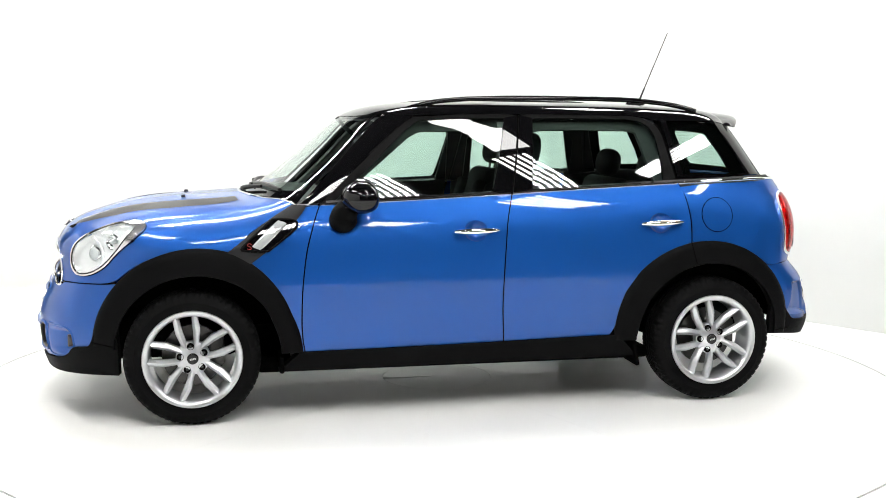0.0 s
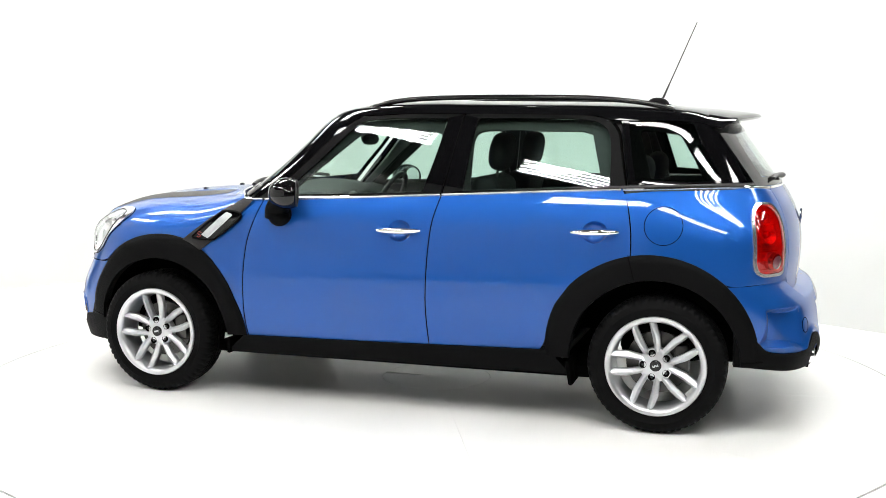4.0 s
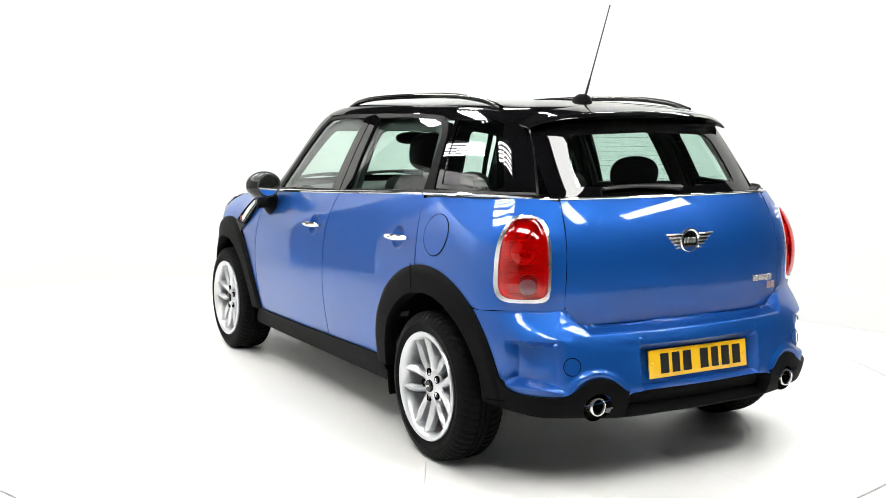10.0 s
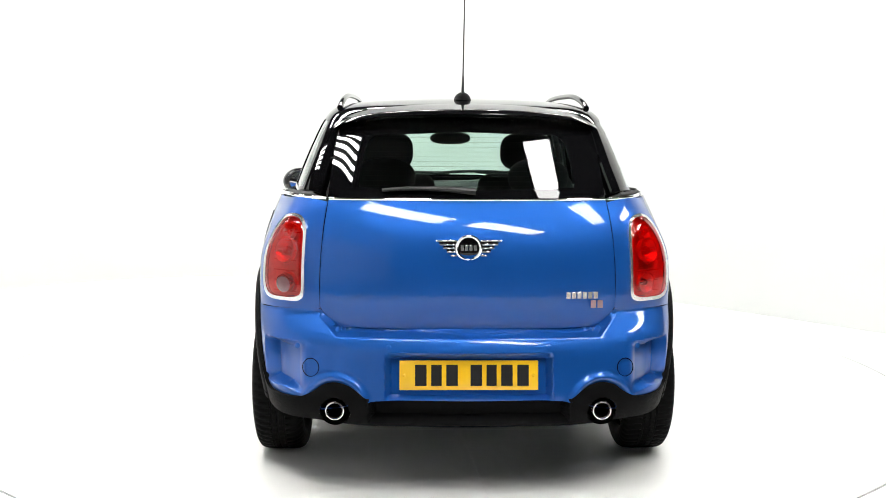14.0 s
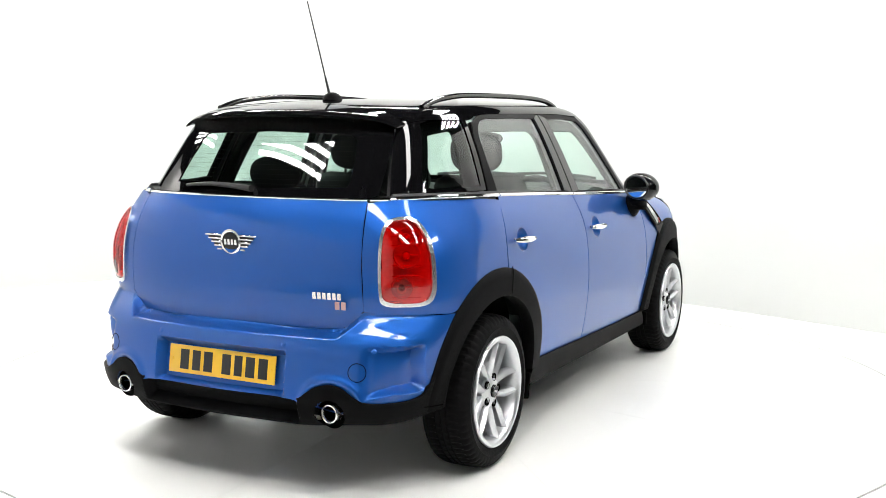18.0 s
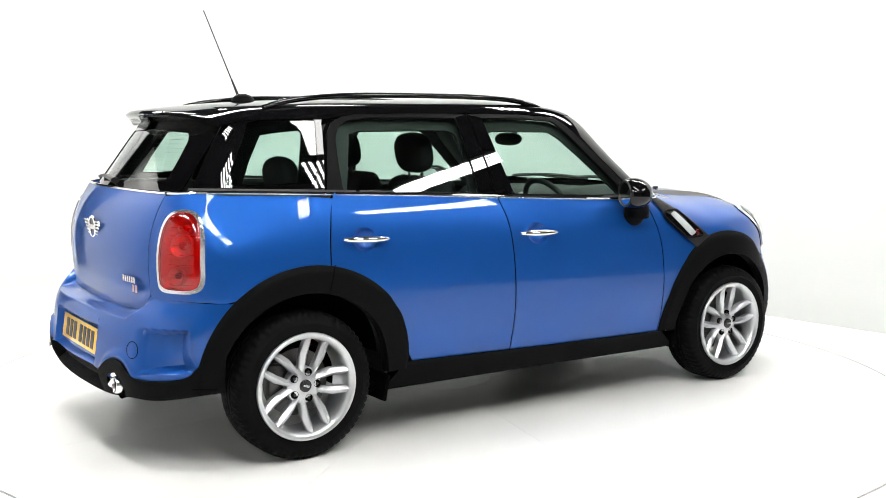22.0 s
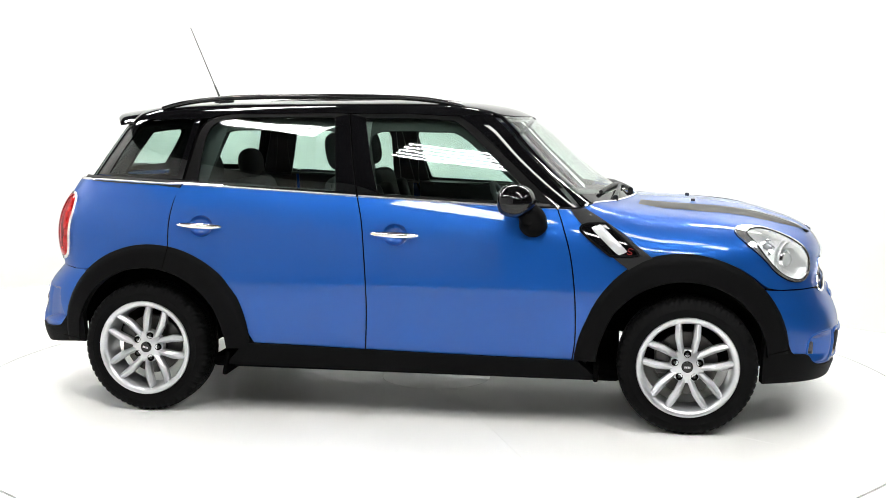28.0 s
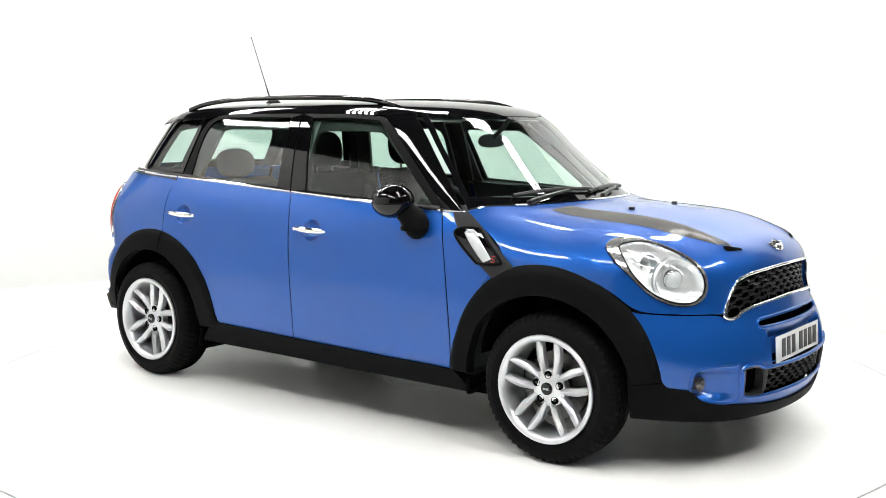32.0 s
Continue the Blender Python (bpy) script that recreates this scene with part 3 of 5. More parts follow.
mesh_object("bumper_ledge", *sheet(ledge, shell, rim=0, lift=-0.006), PAINT, car, "blue ledge of the bumper under the tailgate")

# bonnet
bl = [(1.905, 0.50, 0.652), (1.82, 0.68, 0.668), (1.70, 0.82, 0.684), (1.60, 0.85, 0.735), (1.50, 0.855, 0.785), (1.40, 0.86, 0.812), (1.3, 0.86, 0.822), (1.2, 0.86, 0.815), (1.11, 0.855, 0.80), (1.03, 0.83, 0.90), (0.93, 0.80, 0.97), (0.80, 0.77, 1.018)]
bf = sym([(1.905, 0.50, 0.652), (1.910, 0.483, 0.675), (1.913, 0.455, 0.722), (1.928, 0.415, 0.781), (1.943, 0.357, 0.801), (1.957, 0.288, 0.810), (1.978, 0.1, 0.819), (1.985, 0, 0.820)])
br = sym([(0.80, 0.77, 1.018), (0.86, 0.68, 1.035), (0.98, 0.45, 1.05), (1.05, 0.2, 1.055), (1.07, 0, 1.055)])
grid = onto(body, coons(bf, br, bl, [(x, -y, z) for x, y, z in bl], 170, 110))


def scoop(p):
    y = np.abs(p[..., 1])
    x = p[..., 0]
    c = 0.395 - 0.06 * (x - 1.3)
    up = ease((x - 1.25) / 0.62) * (1 - ease((x - 1.835) / 0.05))
    return 0.011 * up * np.exp(-((y - c) / 0.075) ** 2)


HL_OUT = [(1.500, 0.736, 0.913), (1.521, 0.675, 0.944), (1.616, 0.615, 0.938), (1.740, 0.578, 0.898), (1.824, 0.554, 0.845), (1.858, 0.551, 0.790), (1.858, 0.562, 0.729), (1.826, 0.607, 0.693), (1.762, 0.669, 0.697), (1.689, 0.719, 0.737), (1.621, 0.750, 0.805), (1.552, 0.758, 0.861)]
HL_IN = [(1.548, 0.717, 0.908), (1.568, 0.677, 0.924), (1.643, 0.633, 0.917), (1.740, 0.600, 0.884), (1.813, 0.579, 0.833), (1.842, 0.573, 0.784), (1.840, 0.583, 0.744), (1.815, 0.616, 0.713), (1.765, 0.665, 0.717), (1.700, 0.712, 0.755), (1.635, 0.740, 0.818), (1.582, 0.740, 0.868)]
HL_XZ = [(0.8 * a[0] + 0.2 * b[0], 0.8 * a[2] + 0.2 * b[2]) for a, b in zip(HL_OUT, HL_IN)]
HL_IN = [tuple(0.5 * p + 0.5 * q for p, q in zip(a, b)) if k not in (0, 1, 11) else b for k, (a, b) in enumerate(zip(HL_OUT, HL_IN))]
bonnet = mesh_object("bonnet", *sheet(grid, body, bulge=scoop, holes=[lambda c: abs(c[1]) > 0.5 and inside(HL_XZ, (c[0], c[2]))]), PAINT, car, "blue painted clamshell bonnet with two raised scoops")

# front bumper
fb_top = sym([(1.62, 0.85, 0.705), (1.68, 0.83, 0.677), (1.80, 0.70, 0.663), (1.89, 0.53, 0.646), (1.915, 0.495, 0.630), (1.935, 0.46, 0.624), (1.950, 0.42, 0.636), (1.965, 0.36, 0.658), (1.995, 0.15, 0.675), (2.0, 0, 0.679)])
fb_bot = sym([(1.66, 0.80, 0.28), (1.75, 0.74, 0.27), (1.87, 0.58, 0.262), (1.95, 0.35, 0.250), (1.985, 0, 0.245)])
grid = onto(body, coons(fb_bot, fb_top, [fb_bot[0], (1.67, 0.85, 0.45), fb_top[0]], [fb_bot[-1], (1.67, -0.85, 0.45), fb_top[-1]], 260, 90))
LOW_GRILLE = [(0.482, 0.432), (0.46, 0.445), (0.40, 0.446), (0.36, 0.424), (-0.36, 0.424), (-0.40, 0.446), (-0.46, 0.445), (-0.482, 0.432), (-0.474, 0.33), (-0.45, 0.312), (-0.38, 0.305), (0.38, 0.305), (0.45, 0.312), (0.474, 0.33)]
SLOT = [(0.350, 0.596), (0.330, 0.614), (0.15, 0.620), (-0.15, 0.620), (-0.330, 0.614), (-0.350, 0.596), (-0.335, 0.582), (0.335, 0.582)]
holes = [lambda c: c[0] > 1.8 and inside(LOW_GRILLE, (c[1], c[2])), lambda c: c[0] > 1.8 and inside(SLOT, (c[1], c[2]))]


def plate_bed(p):
    y, z = np.abs(p[..., 1]), p[..., 2]
    fog = 0.032 * np.clip((y - 0.50) / 0.11, 0, 1) * np.clip((0.655 - y) / 0.014, 0, 1) * np.clip((z - 0.310) / 0.025, 0, 1) * np.clip((0.438 - z) / 0.02, 0, 1)
    return np.where(p[..., 0] > 1.8, -fog - 0.042 * np.clip((0.31 - y) / 0.04, 0, 1) * np.clip((z - 0.40) / 0.03, 0, 1) * np.clip((0.575 - z) / 0.03, 0, 1), 0)


front_bumper = mesh_object("front_bumper", *sheet(grid, body, holes=holes, bulge=plate_bed), PAINT, car, "blue painted front bumper")

# front wing behind the arch
grid = onto(body, coons(side_points([(0.795, 0.33), (0.777, 0.33)]), side_points([(0.79, 1.012), (0.703, 1.019)]),
                        side_points([(0.795, 0.33), (0.84, 0.52), (0.95, 0.70), (1.0, 0.78), (0.95, 0.87), (0.86, 0.96), (0.79, 1.012)]), side_points(shifted(GAP_A, g2)), 12, 60), 1)
both("front_wing", *sheet(grid, body), PAINT, car, "blue painted front wing")
grid = onto(body, coons(side_points([(0.95, 0.69), (1.16, 0.76)]), side_points([(0.90, 0.92), (1.10, 0.84)]), side_points([(0.95, 0.69), (0.90, 0.92)]), side_points([(1.16, 0.76), (1.10, 0.84)]), 14, 14), 1)
both("wing_filler", *sheet(grid, body, rim=0, lift=-0.004), PAINT, car, "blue metal between wing and bonnet")


# arch cladding
def arch(cx, th, r_out, r_in, lift=0.02):
    n = 70
    t = np.radians(np.linspace(th[0], th[1], n))
    ro, ri = curve([(a, 0) for a in r_out], n)[:, 0], curve([(a, 0) for a in r_in], n)[:, 0]
    k = np.linspace(0, 1, 9)
    g = np.zeros((9, n, 3))
    for i, s in enumerate(k):
        r = ro + (ri - ro) * s
        g[i] = np.stack([cx + r * np.cos(t), np.full(n, 0.85), 0.317 + r * np.sin(t)], 1)
    g = onto(body, g, 1)
    prof = np.interp(k, [0, 0.125, 0.25, 1], [0.004, 0.75 * lift, lift, lift * 1.25])
    g[..., 1] += prof[:, None]
    inner = [g[-1] - np.array([0, d, 0]) for d in (0.012, 0.035, 0.06)]
    for q, sc in zip(inner, (0.99, 0.99, 1.0)):
        q[:, 0] = cx + (q[:, 0] - cx) * sc
        q[:, 2] = 0.317 + (q[:, 2] - 0.317) * sc
    outer = g[0] - np.array([0, 0.012, 0])
    return sheet(np.concatenate([outer[None], g, np.array(inner)]), None, 0)


both("front_arch_cladding", *arch(1.2975, (7, 179), (0.466, 0.482, 0.508, 0.523, 0.528, 0.527, 0.522, 0.510, 0.502, 0.515), (0.362, 0.37, 0.387, 0.402, 0.408, 0.412, 0.412, 0.408, 0.408, 0.415)), CLADDING, car, "black grained plastic wheel arch")
both("rear_arch_cladding", *arch(-1.2975, (179, 1), (0.45, 0.49, 0.52, 0.536, 0.536, 0.534, 0.538, 0.533, 0.524, 0.52), (0.372, 0.38, 0.395, 0.405, 0.408, 0.41, 0.41, 0.408, 0.405, 0.408)), CLADDING, car, "black grained plastic wheel arch")



def arch_seam(cx, a, r0, r1):
    t = math.radians(a)
    p = onto(body, np.array([(cx + r * math.cos(t), 0.85, 0.317 + r * math.sin(t)) for r in np.linspace(r0, r1, 10)]), 1)
    p[:, 1] += np.interp(np.linspace(0, 1, 10), [0, 0.3, 1], [0.016, 0.0205, 0.0245])
    both("arch_seam", *tube(p, 0.0022, 6), DARK, car)


arch_seam(1.2975, 9, 0.468, 0.368)
arch_seam(-1.2975, 176, 0.468, 0.376)
arch_seam(-1.2975, 75, 0.522, 0.41)

# sills
grid = onto(body, coons(side_points([(0.90, 0.235), (0, 0.240), (-0.90, 0.245)]), side_points([(0.80, 0.326), (0, 0.338), (-0.80, 0.356)]),
                        side_points([(0.90, 0.235), (0.80, 0.326)]), side_points([(-0.90, 0.245), (-0.80, 0.356)]), 60, 9), 1)
both("sill_cladding", *sheet(grid, body, rim=0.05, lift=0.012), CLADDING, car, "black grained plastic sill")

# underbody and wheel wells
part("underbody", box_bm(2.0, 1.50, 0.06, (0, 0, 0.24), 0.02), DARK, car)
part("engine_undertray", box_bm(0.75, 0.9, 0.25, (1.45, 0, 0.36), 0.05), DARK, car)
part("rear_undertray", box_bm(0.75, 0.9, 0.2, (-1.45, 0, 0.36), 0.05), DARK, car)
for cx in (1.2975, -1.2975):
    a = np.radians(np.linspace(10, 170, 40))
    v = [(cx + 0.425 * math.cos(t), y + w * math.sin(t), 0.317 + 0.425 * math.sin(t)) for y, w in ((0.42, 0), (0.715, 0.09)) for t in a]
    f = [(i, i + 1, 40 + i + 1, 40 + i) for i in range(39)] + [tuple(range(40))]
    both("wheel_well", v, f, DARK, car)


# wheels
def rim_profile():
    return [(0.205, -0.16), (0.222, -0.165), (0.222, -0.155), (0.208, -0.14), (0.200, -0.06), (0.204, -0.012), (0.214, -0.004), (0.226, -0.008), (0.231, 0.002), (0.228, 0.008), (0.218, 0.008), (0.208, 0.002), (0.200, -0.014), (0.196, -0.05), (0.195, -0.14)]


def tyre_profile():
    return [(0.222, -0.18), (0.236, -0.196), (0.262, -0.203), (0.290, -0.199), (0.307, -0.188), (0.3145, -0.172), (0.317, -0.150), (0.3175, -0.13), (0.312, -0.129), (0.312, -0.121), (0.3175, -0.12), (0.3178, -0.105), (0.3125, -0.104), (0.3125, -0.096), (0.3178, -0.095), (0.3175, -0.08), (0.312, -0.079), (0.312, -0.071), (0.3175, -0.07), (0.317, -0.045), (0.3145, -0.026), (0.307, -0.011), (0.290, 0.000), (0.270, 0.004), (0.266, 0.006), (0.262, 0.004), (0.240, 0.000), (0.230, -0.004), (0.226, -0.012)]


def tyre_mesh(n=360):
    """The tyre with its tread: slanted cross grooves cut into both shoulders, fine cuts in the ribs."""
    prof = tyre_profile()
    t = np.arange(n) * 2 * np.pi / n
    v, f = [], []
    for r, h in prof:
        rr = np.full(n, r)
        k = np.arange(n)
        d = abs(h + 0.1)
        if 0.298 < r and d > 0.049:
            rr = rr - 0.0065 * (((k + int(round(d * 90))) % 6) < 2)
        elif r > 0.3165:
            rr = rr - 0.003 * (((k + int(round(h * 160))) % 6) == 0)
        v += list(np.stack([rr * np.cos(t), np.full(n, h), rr * np.sin(t)], 1))
    m = len(prof)
    f = [(i * n + j, i * n + (j + 1) % n, (i + 1) * n + (j + 1) % n, (i + 1) * n + j) for i in range(m - 1) for j in range(n)]
    return v, f


def spoke(a, side):
    """One bar of a twin spoke, from hub to rim, with a crest along it; a: degrees of the pair, side: side of the pair."""
    n = 18
    s = np.linspace(0, 1, n)
    r = 0.040 + s * (0.216 - 0.040)
    lat = side * np.interp(s, [0, 0.2, 0.5, 1], [0.020, 0.030, 0.041, 0.043])
    half = np.interp(s, [0, 0.2, 0.5, 0.8, 1], [0.0135, 0.0145, 0.0172, 0.0155, 0.0115])
    face = np.interp(s, [0, 0.3, 0.8, 1], [-0.030, -0.020, -0.008, -0.002])
    t = radians(a)
    ra, ta = np.array([math.cos(t), 0, math.sin(t)]), np.array([-math.sin(t), 0, math.cos(t)])
    v, f = [], []
    for ri, l, h, d in zip(r, lat, half, face):
        for k, dy in ((-1.0, -0.040), (-1.0, -0.013), (-0.55, -0.004), (-0.2 * side, 0.0015), (0.55, -0.004), (1.0, -0.013), (1.0, -0.040)):
            v.append(ra * ri + ta * (l + h * k) + np.array([0, d + dy, 0]))
    for i in range(n - 1):
        f += [(i * 7 + k, i * 7 + k + 1, (i + 1) * 7 + k + 1, (i + 1) * 7 + k) for k in range(6)]
    return v, f


def wheel(m, turn):
    w = mesh_object("wheel", *lathe(rim_profile(), 72), ALLOY, car, "silver alloy wheel with five twin spokes")
    w.matrix_basis = m @ pose(0, 0, 0, 0, turn, 0)
    mesh_object("tyre", *tyre_mesh(), RUBBER, w, "black rubber tyre")
    for i in range(5):
        for tw in (-1, 1):
            mesh_object("spoke", *spoke(90 + 72 * i, tw), ALLOY, w)
    mesh_object("hub", *lathe([(0.001, -0.02), (0.03, -0.02), (0.055, -0.026), (0.078, -0.036), (0.080, -0.07), (0.001, -0.07)], 48), ALLOY, w)
    cap = mesh_object("hub_cap", *lathe([(0.001, -0.008), (0.022, -0.009), (0.026, -0.013), (0.027, -0.022)], 32), GLOSS_BLACK, w, "black hub cap with a silver oval mark")
    for dx in (-0.011, -0.0037, 0.0037, 0.011):
        part("cap_mark", box_bm(0.0045, 0.002, 0.009, (dx, -0.0078, 0)), ALLOY, cap)
    for i in range(5):
        t = radians(90 + 72 * i)
        # the hub is solid: a near-black disc stands for the shade of each bolt hole
        mesh_object("bolt_shade_disc", *lathe([(0.0165, -0.030), (0.0165, -0.0225), (0.0145, -0.0235), (0.0135, -0.0258), (0.001, -0.0258)], 16, pose(0.058 * math.cos(t), 0, 0.058 * math.sin(t))), DARK, w)
        mesh_object("wheel_bolt", *lathe([(0.001, -0.0238), (0.006, -0.0238), (0.0075, -0.0256)], 6, pose(0.058 * math.cos(t), 0, 0.058 * math.sin(t))), BOLT, w)
    return w


for x, y, rz, tn in ((1.2975, 0.866, 0, 9), (-1.2975, 0.872, 0, 18), (1.2975, -0.866, 180, 0), (-1.2975, -0.872, 180, -17)):
    wheel(pose(x, y, 0.317, 0, 0, rz), tn)
    s = 1 if y > 0 else -1
    mesh_object("brake_disc", *lathe([(0.001, 0), (0.07, 0), (0.075, -0.02), (0.145, -0.02), (0.145, -0.045), (0.001, -0.045)], 48, pose(x, y - s * 0.085, 0.317, 0, 0, rz)), STEEL, car, "grey steel brake disc")
    part("brake_caliper", box_bm(0.07, 0.07, 0.14, (x - 0.11, y - s * 0.10, 0.34), 0.015), STEEL, car)

# ================= roof, pillars and glass =================
grid = onto(upper, coons(sym([(0.33, 0.56, 1.43), (0.45, 0.38, 1.445), (0.50, 0.2, 1.448), (0.515, 0, 1.448)]), sym([(-1.60, 0.50, 1.43), (-1.63, 0.3, 1.45), (-1.64, 0, 1.455)]),
                         [(0.33, 0.58, 1.43), (0.1, 0.60, 1.462), (-0.4, 0.605, 1.470), (-0.9, 0.59, 1.468), (-1.3, 0.56, 1.445), (-1.60, 0.50, 1.43)],
                         [(0.33, -0.58, 1.43), (0.1, -0.60, 1.462), (-0.4, -0.605, 1.470), (-0.9, -0.59, 1.468), (-1.3, -0.56, 1.445), (-1.60, -0.50, 1.43)], 60, 60))
roof = mesh_object("roof", *sheet(grid, upper, rim=0.02), GLOSS_BLACK, car, "black gloss painted roof")

SIDE_F_OUT = [(0.70, 1.030), (0.475, 1.24), (0.281, 1.405), (0.215, 1.442), (0.0, 1.455), (-0.317, 1.457), (-0.283, 1.25), (-0.248, 1.072)]
SIDE_F_IN = [(0.615, 1.045), (0.435, 1.21), (0.268, 1.372), (0.20, 1.424), (0.02, 1.437), (-0.243, 1.437), (-0.200, 1.25), (-0.152, 1.080)]
SIDE_R_OUT = [(-0.254, 1.073), (-0.289, 1.25), (-0.323, 1.457), (-0.6, 1.459), (-0.88, 1.457), (-0.985, 1.442), (-1.047, 1.413), (-1.078, 1.365), (-1.100, 1.25), (-1.128, 1.118)]
SIDE_R_IN = [(-0.355, 1.090), (-0.372, 1.26), (-0.392, 1.437), (-0.6, 1.440), (-0.88, 1.438), (-0.970, 1.424), (-1.018, 1.395), (-1.042, 1.345), (-1.052, 1.25), (-1.055, 1.120)]


def dense(pts, k=10):
    return curve(pts + pts[:1], k * len(pts), False)[:-1]


for nm, o, i in (("front_window_frame", SIDE_F_OUT, SIDE_F_IN), ("rear_window_frame", SIDE_R_OUT, SIDE_R_IN)):
    both(nm, *ring_sheet(side_points(dense(o), 0.72), side_points(dense(i), 0.72), upper, 1, 200, rows=6, smooth=(False, False)), FRAME_BLACK, car, "black window frame")
for edge_a, edge_b in (([(-0.152, 1.080), (-0.200, 1.25), (-0.243, 1.437)], [(-0.246, 1.0725), (-0.281, 1.25), (-0.315, 1.452)]),
                       ([(-0.256, 1.0735), (-0.291, 1.25), (-0.325, 1.452)], [(-0.352, 1.090), (-0.370, 1.26), (-0.389, 1.437)])):
    grid = onto(upper, coons(side_points([edge_a[0], edge_b[0]], 0.72), side_points([edge_a[-1], edge_b[-1]], 0.72), side_points(edge_a, 0.72), side_points(edge_b, 0.72), 8, 30), 1)
    both("b_pillar_cover", *sheet(grid, upper, rim=0.006, lift=0.0035), GLOSS_BLACK, car, "black gloss cover on the door pillar")
both("front_side_window", *pane(side_points(dense(SIDE_F_IN), 0.72), upper, 1, 120, -0.005, smooth=False), SIDE_GLASS, car, "tinted side window glass")
both("rear_side_window", *pane(side_points(dense(SIDE_R_IN), 0.72), upper, 1, 120, -0.005, smooth=False), SIDE_GLASS, car, "tinted side window glass")

# inner trim round the door windows
F_TRIM = [(0.585, 1.064), (0.43, 1.20), (0.245, 1.358), (0.19, 1.388), (-0.165, 1.392), (-0.203, 1.376), (-0.214, 1.340), (-0.183, 1.195), (-0.155, 1.066)]
R_TRIM = [(-0.378, 1.105), (-0.374, 1.345), (-0.388, 1.380), (-0.425, 1.396), (-0.60, 1.398), (-0.90, 1.396), (-0.985, 1.374), (-1.025, 1.320), (-1.033, 1.24), (-1.030, 1.122)]
for o, i in ((SIDE_F_OUT, F_TRIM), (SIDE_R_OUT, R_TRIM)):
    both("window_trim", *ring_sheet(side_points(dense(o), 0.72), side_points(dense(i), 0.72), upper, 1, 200, rows=5, lift=-0.040, smooth=(False, False)), INNER_TRIM, car, "dark inner window trim")

# A pillars
grid = onto(upper, coons([(0.80, 0.76, 1.022), (0.70, 0.79, 1.032)], [(0.36, 0.56, 1.435), (0.22, 0.61, 1.446)],
                         [(0.80, 0.76, 1.022), (0.66, 0.69, 1.16), (0.50, 0.62, 1.32), (0.36, 0.56, 1.435)],
                         [(0.70, 0.79, 1.032), (0.476, 0.73, 1.243), (0.285, 0.66, 1.405), (0.22, 0.61, 1.446)], 12, 40))
both("a_pillar", *sheet(grid, upper, rim=0.03), GLOSS_BLACK, car, "black gloss windscreen pillar")
# roof side rail above the windows
grid = onto(upper, coons([(0.36, 0.56, 1.435), (0.215, 0.61, 1.446), (0.0, 0.62, 1.459), (-0.29, 0.62, 1.461), (-0.88, 0.62, 1.461), (-0.985, 0.61, 1.447), (-1.062, 0.6, 1.421), (-1.30, 0.57, 1.415), (-1.52, 0.52, 1.405)],
                         [(0.36, 0.53, 1.438), (0.1, 0.56, 1.48), (-0.3, 0.57, 1.49), (-0.85, 0.56, 1.49), (-1.1, 0.54, 1.475), (-1.35, 0.52, 1.46), (-1.54, 0.49, 1.43)],
                         [(0.36, 0.56, 1.435), (0.36, 0.53, 1.438)], [(-1.52, 0.52, 1.405), (-1.54, 0.49, 1.43)], 90, 8))
both("roof_side", *sheet(grid, upper, rim=0.01, lift=0.002), GLOSS_BLACK, car, "black gloss roof side")

# quarter glass and rear pillars
Q_OUT = [(-1.134, 1.122), (-1.106, 1.25), (-1.084, 1.370), (-1.058, 1.416), (-1.30, 1.415), (-1.505, 1.402), (-1.60, 1.26), (-1.668, 1.138), (-1.4, 1.132)]
Q_IN = [(-1.165, 1.140), (-1.138, 1.25), (-1.112, 1.380), (-1.125, 1.400), (-1.28, 1.403), (-1.405, 1.392), (-1.485, 1.26), (-1.545, 1.148), (-1.36, 1.144)]
Q_TRIM = [(-1.235, 1.160), (-1.205, 1.25), (-1.17, 1.355), (-1.18, 1.365), (-1.28, 1.363), (-1.355, 1.358), (-1.435, 1.25), (-1.48, 1.165), (-1.36, 1.158)]


def with_lean(pts):
    return [(x, 0.70 - 0.17 * (z - 1.12) / 0.3 - 0.10 * max(0, (-1.45 - x) / 0.2), z) for x, z in pts]


both("rear_pillar", *ring_sheet(with_lean(dense(Q_OUT, 24)), with_lean(dense(Q_IN, 24)), upper, None, 240, rows=12, smooth=(False, False)), GLOSS_BLACK, car, "black gloss rear pillar")
both("quarter_trim", *ring_sheet(with_lean(dense(Q_OUT, 24)), with_lean(dense(Q_TRIM, 24)), upper, None, 200, rows=6, lift=-0.034, smooth=(False, False)), DARK, car, "dark inner trim round the quarter window")
both("rear_quarter_window", *pane(with_lean(dense(Q_IN)), upper, None, 100, -0.004, smooth=False), SIDE_GLASS, car, "dark tinted quarter window glass")

# windscreen
c3 = [(0.81, 0.735, 1.028), (0.67, 0.665, 1.165), (0.51, 0.60, 1.325), (0.37, 0.535, 1.432)]
grid = onto(upper, coons(sym([(0.81, 0.735, 1.028), (0.90, 0.62, 1.045), (1.0, 0.38, 1.055), (1.05, 0, 1.058)]), sym([(0.37, 0.535, 1.432), (0.46, 0.36, 1.442), (0.515, 0, 1.447)]), c3, [(x, -y, z) for x, y, z in c3], 120, 100))
windscreen = mesh_object("windscreen", *sheet(grid, upper, rim=0, lift=-0.003), SCREEN, car, "clear curved windscreen glass")
# rear window
r3 = [(-1.795, 0.535, 1.128), (-1.70, 0.525, 1.25), (-1.60, 0.505, 1.38), (-1.565, 0.49, 1.43)]
